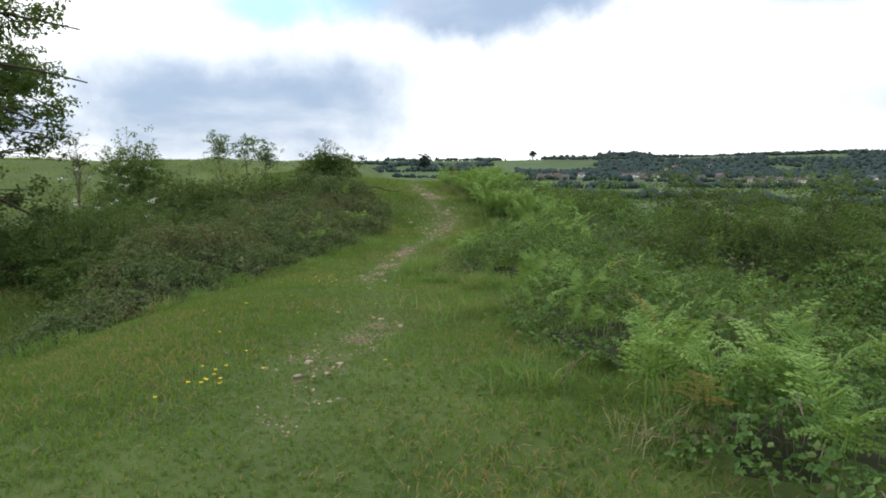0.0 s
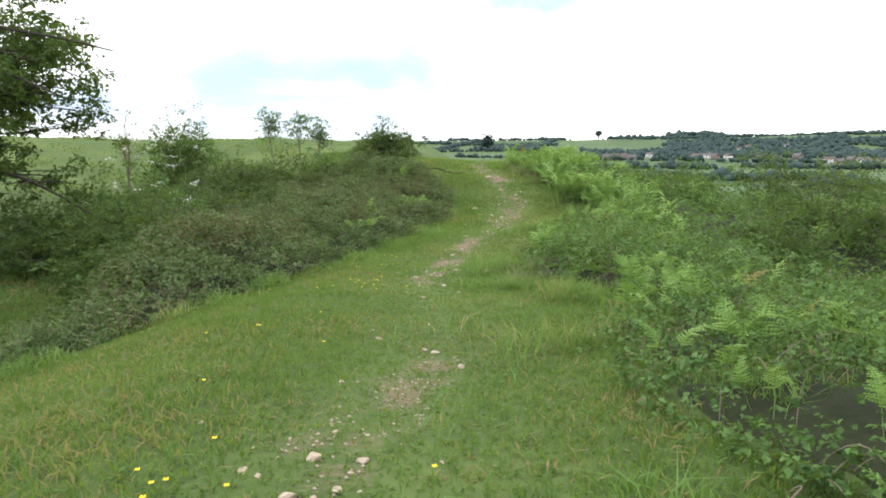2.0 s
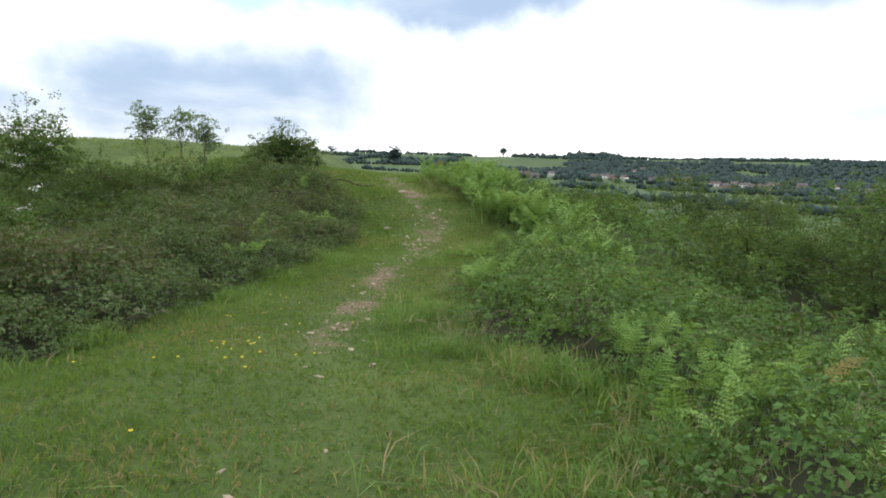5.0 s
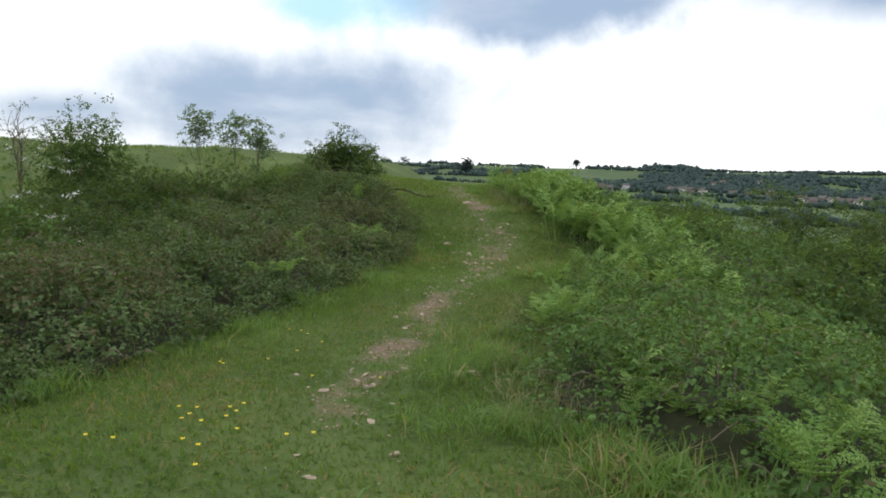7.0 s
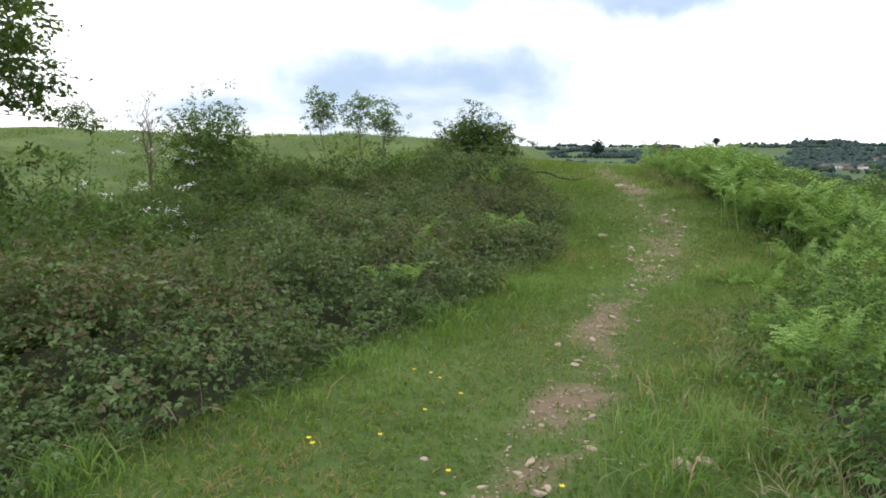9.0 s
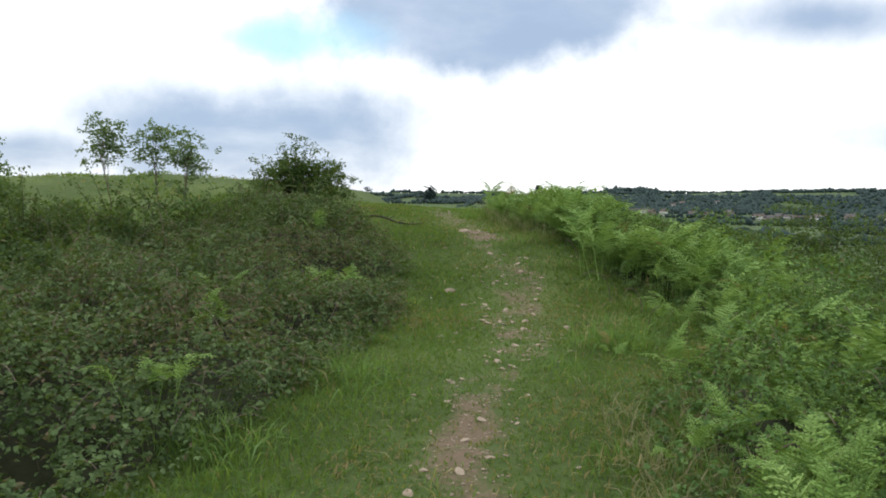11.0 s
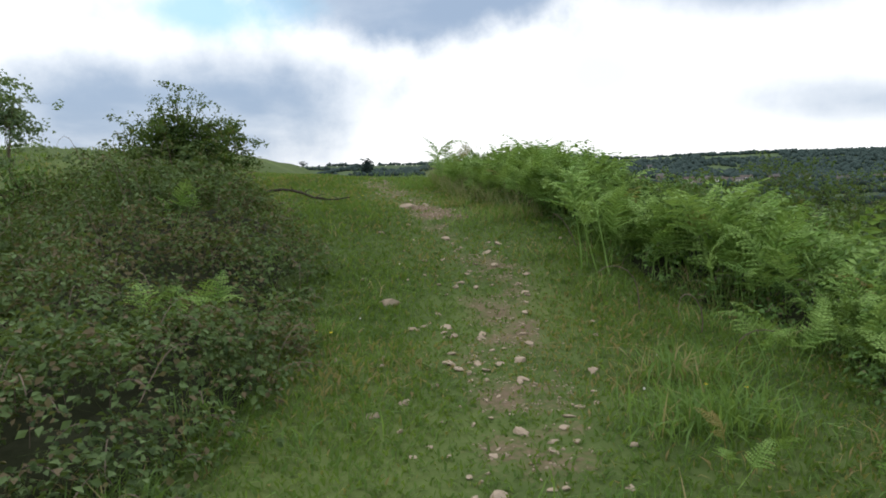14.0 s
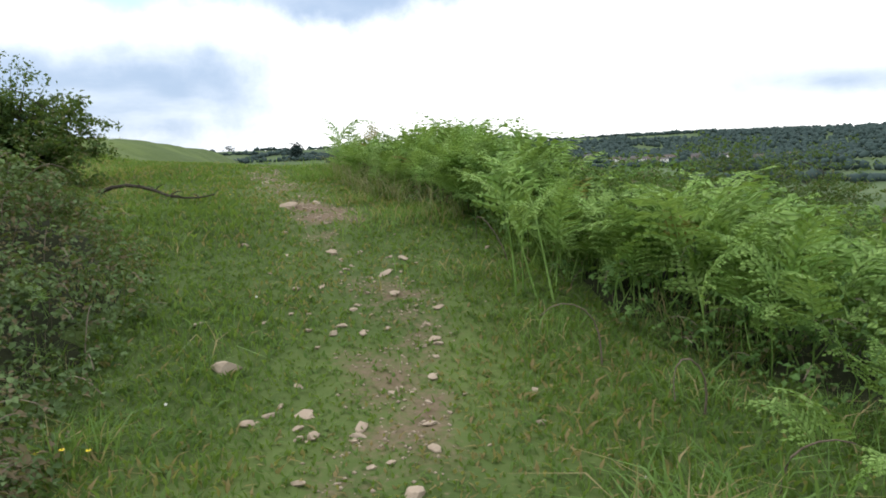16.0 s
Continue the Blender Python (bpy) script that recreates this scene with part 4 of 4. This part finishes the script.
def dead_stem(x, y, length, seed):
    r2 = np.random.default_rng(seed)
    k = np.linspace(0, 1, 9)
    a = r2.uniform(0, 6.3)
    px, py = x + np.cos(a) * length * 0.7 * k + 0.06 * np.sin(5 * k + seed), y + np.sin(a) * length * 0.7 * k
    pz = float(land(x, y)) + 0.02 + length * 0.75 * np.sin(k * r2.uniform(1.8, 2.7))
    v, f = tube(np.stack([px, py, pz], 1), 0.007 * (1 - 0.6 * k), 5)
    tagged(link_mesh("dead_stem", v, f, TWIG, None, True), "bare curved dead bramble stem beside the path", "stem", "dead stems")


for i, (x, y, n) in enumerate([(.45, 12.2, .45), (.75, 11.8, .5), (.9, 12.8, .6), (.35, 13.3, .35), (1.1, 10.9, .5), (1.3, 12.2, .7), (1.4, 22.0, .6), (1.6, 21.2, .5), (1.25, 24.0, .55), (1.5, 20.4, .4), (.7, 15.5, .45), (.9, 4.6, .3)]):
    dead_stem(x, y, n, i)

# ---- white blossom on the bushes ----
def blossom(cx, cy, low, high, wide, count, r):
    q = []
    for i in range(count):
        c = np.array([cx + r.normal() * wide, cy + r.normal() * wide * 0.5, float(land(cx, cy)) + r.uniform(low, high)])
        q.append(c + r.normal(size=(22, 3)) * [0.06, 0.06, 0.03])
    q = np.concatenate(q)
    v, f = leaf_cloud(q, np.tile([0.0, -0.4, 0.9], (len(q), 1)), 0.045 * r.uniform(0.6, 1.2, len(q)), 0.9, 0.05, r)
    tagged(link_mesh("blossom", v, f, BLOSSOM), "flat clusters of small white flowers on a bush", "flower", kind="stuff")


blossom(-12.0, 25.7, 0.9, 2.4, 0.8, 26, r)
blossom(-9.6, 20.8, 0.7, 1.7, 0.7, 24, r)


# ---- distance: woods, hedges, village ----
def polar(az, dist):
    return dist * np.sin(np.radians(az)), dist * np.cos(np.radians(az))


ICO = bmesh.new()
bmesh.ops.create_icosphere(ICO, subdivisions=1, radius=1.0)
ICO_V = np.array([v.co[:] for v in ICO.verts])
ICO_F = np.array([[v.index for v in f.verts] for f in ICO.faces])
ICO.free()


def far_trees(name, label, xs, ys, size, r):
    """Crowns of uneven facets standing close together."""
    n = len(xs)
    s = size * r.uniform(0.6, 1.35, n)
    jag = 1 + 0.38 * r.normal(size=(n, len(ICO_V), 1)).clip(-1.6, 1.6)
    v = ICO_V[None] * jag * (s[:, None, None] * np.array([0.62, 0.62, 0.58]))
    v = v + np.stack([xs, ys, land(xs, ys) + s * 0.5], 1)[:, None]
    f = (np.arange(n)[:, None, None] * len(ICO_V) + ICO_F[None]).reshape(-1, 3)
    return tagged(link_mesh(name, v.reshape(-1, 3), f, HAZE_LEAF), label, "woodland", kind="stuff")


r = np.random.default_rng(99)
az, dist = r.uniform(-16, 58, 13500), r.uniform(1230, 1960, 13500)
x, y = polar(az, dist)
open_ground = (bumps(x, y, 210) > 0.3) | ((az < 6) & (bumps(x, y, 160) > -0.35) & (dist < 1900)) | ((az > 24.5) & (az < 30) & (dist > 1620) & (dist < 1760))
x, y = x[~open_ground], y[~open_ground]
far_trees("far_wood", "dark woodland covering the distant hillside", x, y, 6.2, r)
xs, ys = [], []
for a0, d0, a1, d1 in [(-4, 1160, 14, 1150), (6, 760, 16, 720), (10, 560, 24, 600), (18, 860, 40, 820), (22, 480, 50, 520), (28, 680, 52, 700), (14, 1180, 40, 1150), (30, 950, 58, 900),
                       (-9, 1350, 3, 1380), (-10, 1600, 4, 1560), (-8, 1180, -2, 1700), (1, 1200, 4, 1800)]:
    k = np.linspace(0, 1, int(20 + abs(a1 - a0) * d0 * 0.0175 / 7 + abs(d1 - d0) / 8))
    hx, hy = polar(a0 + (a1 - a0) * k + r.normal(size=len(k)) * 0.05, d0 + (d1 - d0) * k + r.normal(size=len(k)) * 5)
    xs.append(hx)
    ys.append(hy)
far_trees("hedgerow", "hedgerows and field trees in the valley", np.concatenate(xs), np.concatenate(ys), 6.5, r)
az, dist = r.uniform(5, 55, 260), r.uniform(1060, 1240, 260)
x, y = polar(az, dist)
x = np.concatenate([x, polar(np.linspace(5, 45, 150), 985 + 12 * np.sin(np.arange(150)))[0]])
y = np.concatenate([y, polar(np.linspace(5, 45, 150), 985 + 12 * np.sin(np.arange(150)))[1]])
keep = r.random(len(x)) < 0.75
x, y = x[keep], y[keep]
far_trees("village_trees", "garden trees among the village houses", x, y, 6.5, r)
az, dist = r.uniform(12.5, 16.5, 90), r.uniform(1870, 1930, 90)
x, y = polar(az, dist)
far_trees("knoll_wood", "clump of tall trees on the skyline", x, y, 12, r)


def box_data(name, sx, sy, z0, z1, material):
    v = np.array([(a * sx, b * sy, c) for c in (z0, z1) for a, b in ((-.5, -.5), (.5, -.5), (.5, .5), (-.5, .5))])
    ob = link_mesh(name, v, np.array([(0, 3, 2, 1), (4, 5, 6, 7), (0, 1, 5, 4), (1, 2, 6, 5), (2, 3, 7, 6), (3, 0, 4, 7)]), material)
    me = ob.data
    bpy.data.objects.remove(ob)
    return me


def roof_data(sx, sy, z0, z1, material):
    v = np.array([(-.54 * sx, -.58 * sy, z0), (.54 * sx, -.58 * sy, z0), (.54 * sx, .58 * sy, z0), (-.54 * sx, .58 * sy, z0), (-.54 * sx, 0, z1), (.54 * sx, 0, z1)])
    bm = bmesh.new()
    vs = [bm.verts.new(c) for c in v]
    for q in ((0, 1, 5, 4), (2, 3, 4, 5), (0, 4, 3), (1, 2, 5), (0, 3, 2, 1)):
        bm.faces.new([vs[i] for i in q])
    me = bpy.data.meshes.new("roof")
    bm.to_mesh(me)
    bm.free()
    me.materials.append(material)
    return me


GLASS_BOX = box_data("window", 1.3, 0.12, 0, 1.4, PANE)
CHIMNEY = box_data("chimney", 0.9, 0.9, 7.0, 9.6, BRICKY)


def house(x, y, wide, turn, wall, roof, label):
    ob = thing("house", x, y, float(land(x, y)) - 0.3, label, "house", "village houses")
    ob.rotation_euler = (0, 0, turn)
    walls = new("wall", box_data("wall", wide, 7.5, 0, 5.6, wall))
    top = new("roof", roof_data(wide, 7.5, 5.58, 8.8, roof))
    stack = new("chimney", CHIMNEY)
    stack.location = (wide * 0.38, 0, 0)
    for c in (walls, top):
        c.parent = ob
    stack.parent = top
    for row in (1.0, 3.7):
        for k in range(3):
            w = new("window", GLASS_BOX)
            w.parent = ob
            w.location = ((k - 1) * wide * 0.3, -3.78, row)


for a, d, wide, white in [(8.0, 1160, 12, 0), (8.6, 1150, 10, 0), (9.2, 1165, 14, 0), (9.9, 1150, 10, 0), (11.2, 1190, 9, 1), (14.6, 1150, 11, 1), (15.3, 1145, 16, 1), (16.0, 1155, 10, 0), (16.9, 1150, 13, 1),
                          (17.6, 1350, 10, 1), (18.3, 1400, 9, 1), (19.0, 1160, 10, 0), (20.2, 1150, 12, 0), (21.6, 1170, 12, 0), (23.6, 1120, 14, 1), (24.3, 1125, 11, 0), (25.0, 1115, 10, 0), (25.7, 1120, 13, 1),
                          (26.4, 1125, 15, 0), (27.1, 1110, 12, 1), (27.6, 1112, 15, 1), (29.5, 1150, 12, 0), (31.5, 1160, 12, 1), (20.8, 1420, 9, 1), (33.8, 1120, 12, 0), (36, 1140, 13, 1)]:
    x, y = polar(a, d - 120 + 35 * r.normal() if d < 1200 else d)
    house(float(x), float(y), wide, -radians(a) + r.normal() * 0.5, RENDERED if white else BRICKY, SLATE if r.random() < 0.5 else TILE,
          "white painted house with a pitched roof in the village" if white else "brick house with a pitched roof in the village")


def far_tree(az, dist, h, spread, low, seed, label, name="skyline_tree"):
    x, y = polar(az, dist)
    woody(name, label, "tree", float(x), float(y), h, spread, 26, 5, h * 0.09, HAZE_LEAF, seed, low=low, clump_r=h * 0.12, thick=0.07, group="trees on the skyline")


far_tree(7.3, 1890, 24, 8, 0.3, 201, "tall flat-topped pine standing on the skyline")
for i, a in enumerate((9.0, 9.6, 10.0, 10.5, 11.4)):
    far_tree(a, 1895, 11, 5, 0.3, 210 + i, "lone tree standing on the skyline ridge")
far_tree(-1.5, 1400, 34, 8, 0.05, 230, "tall dark tree standing above field hedges")
far_tree(-6.6, 1890, 14, 14, 0.0, 231, "rounded clump of trees on the skyline")
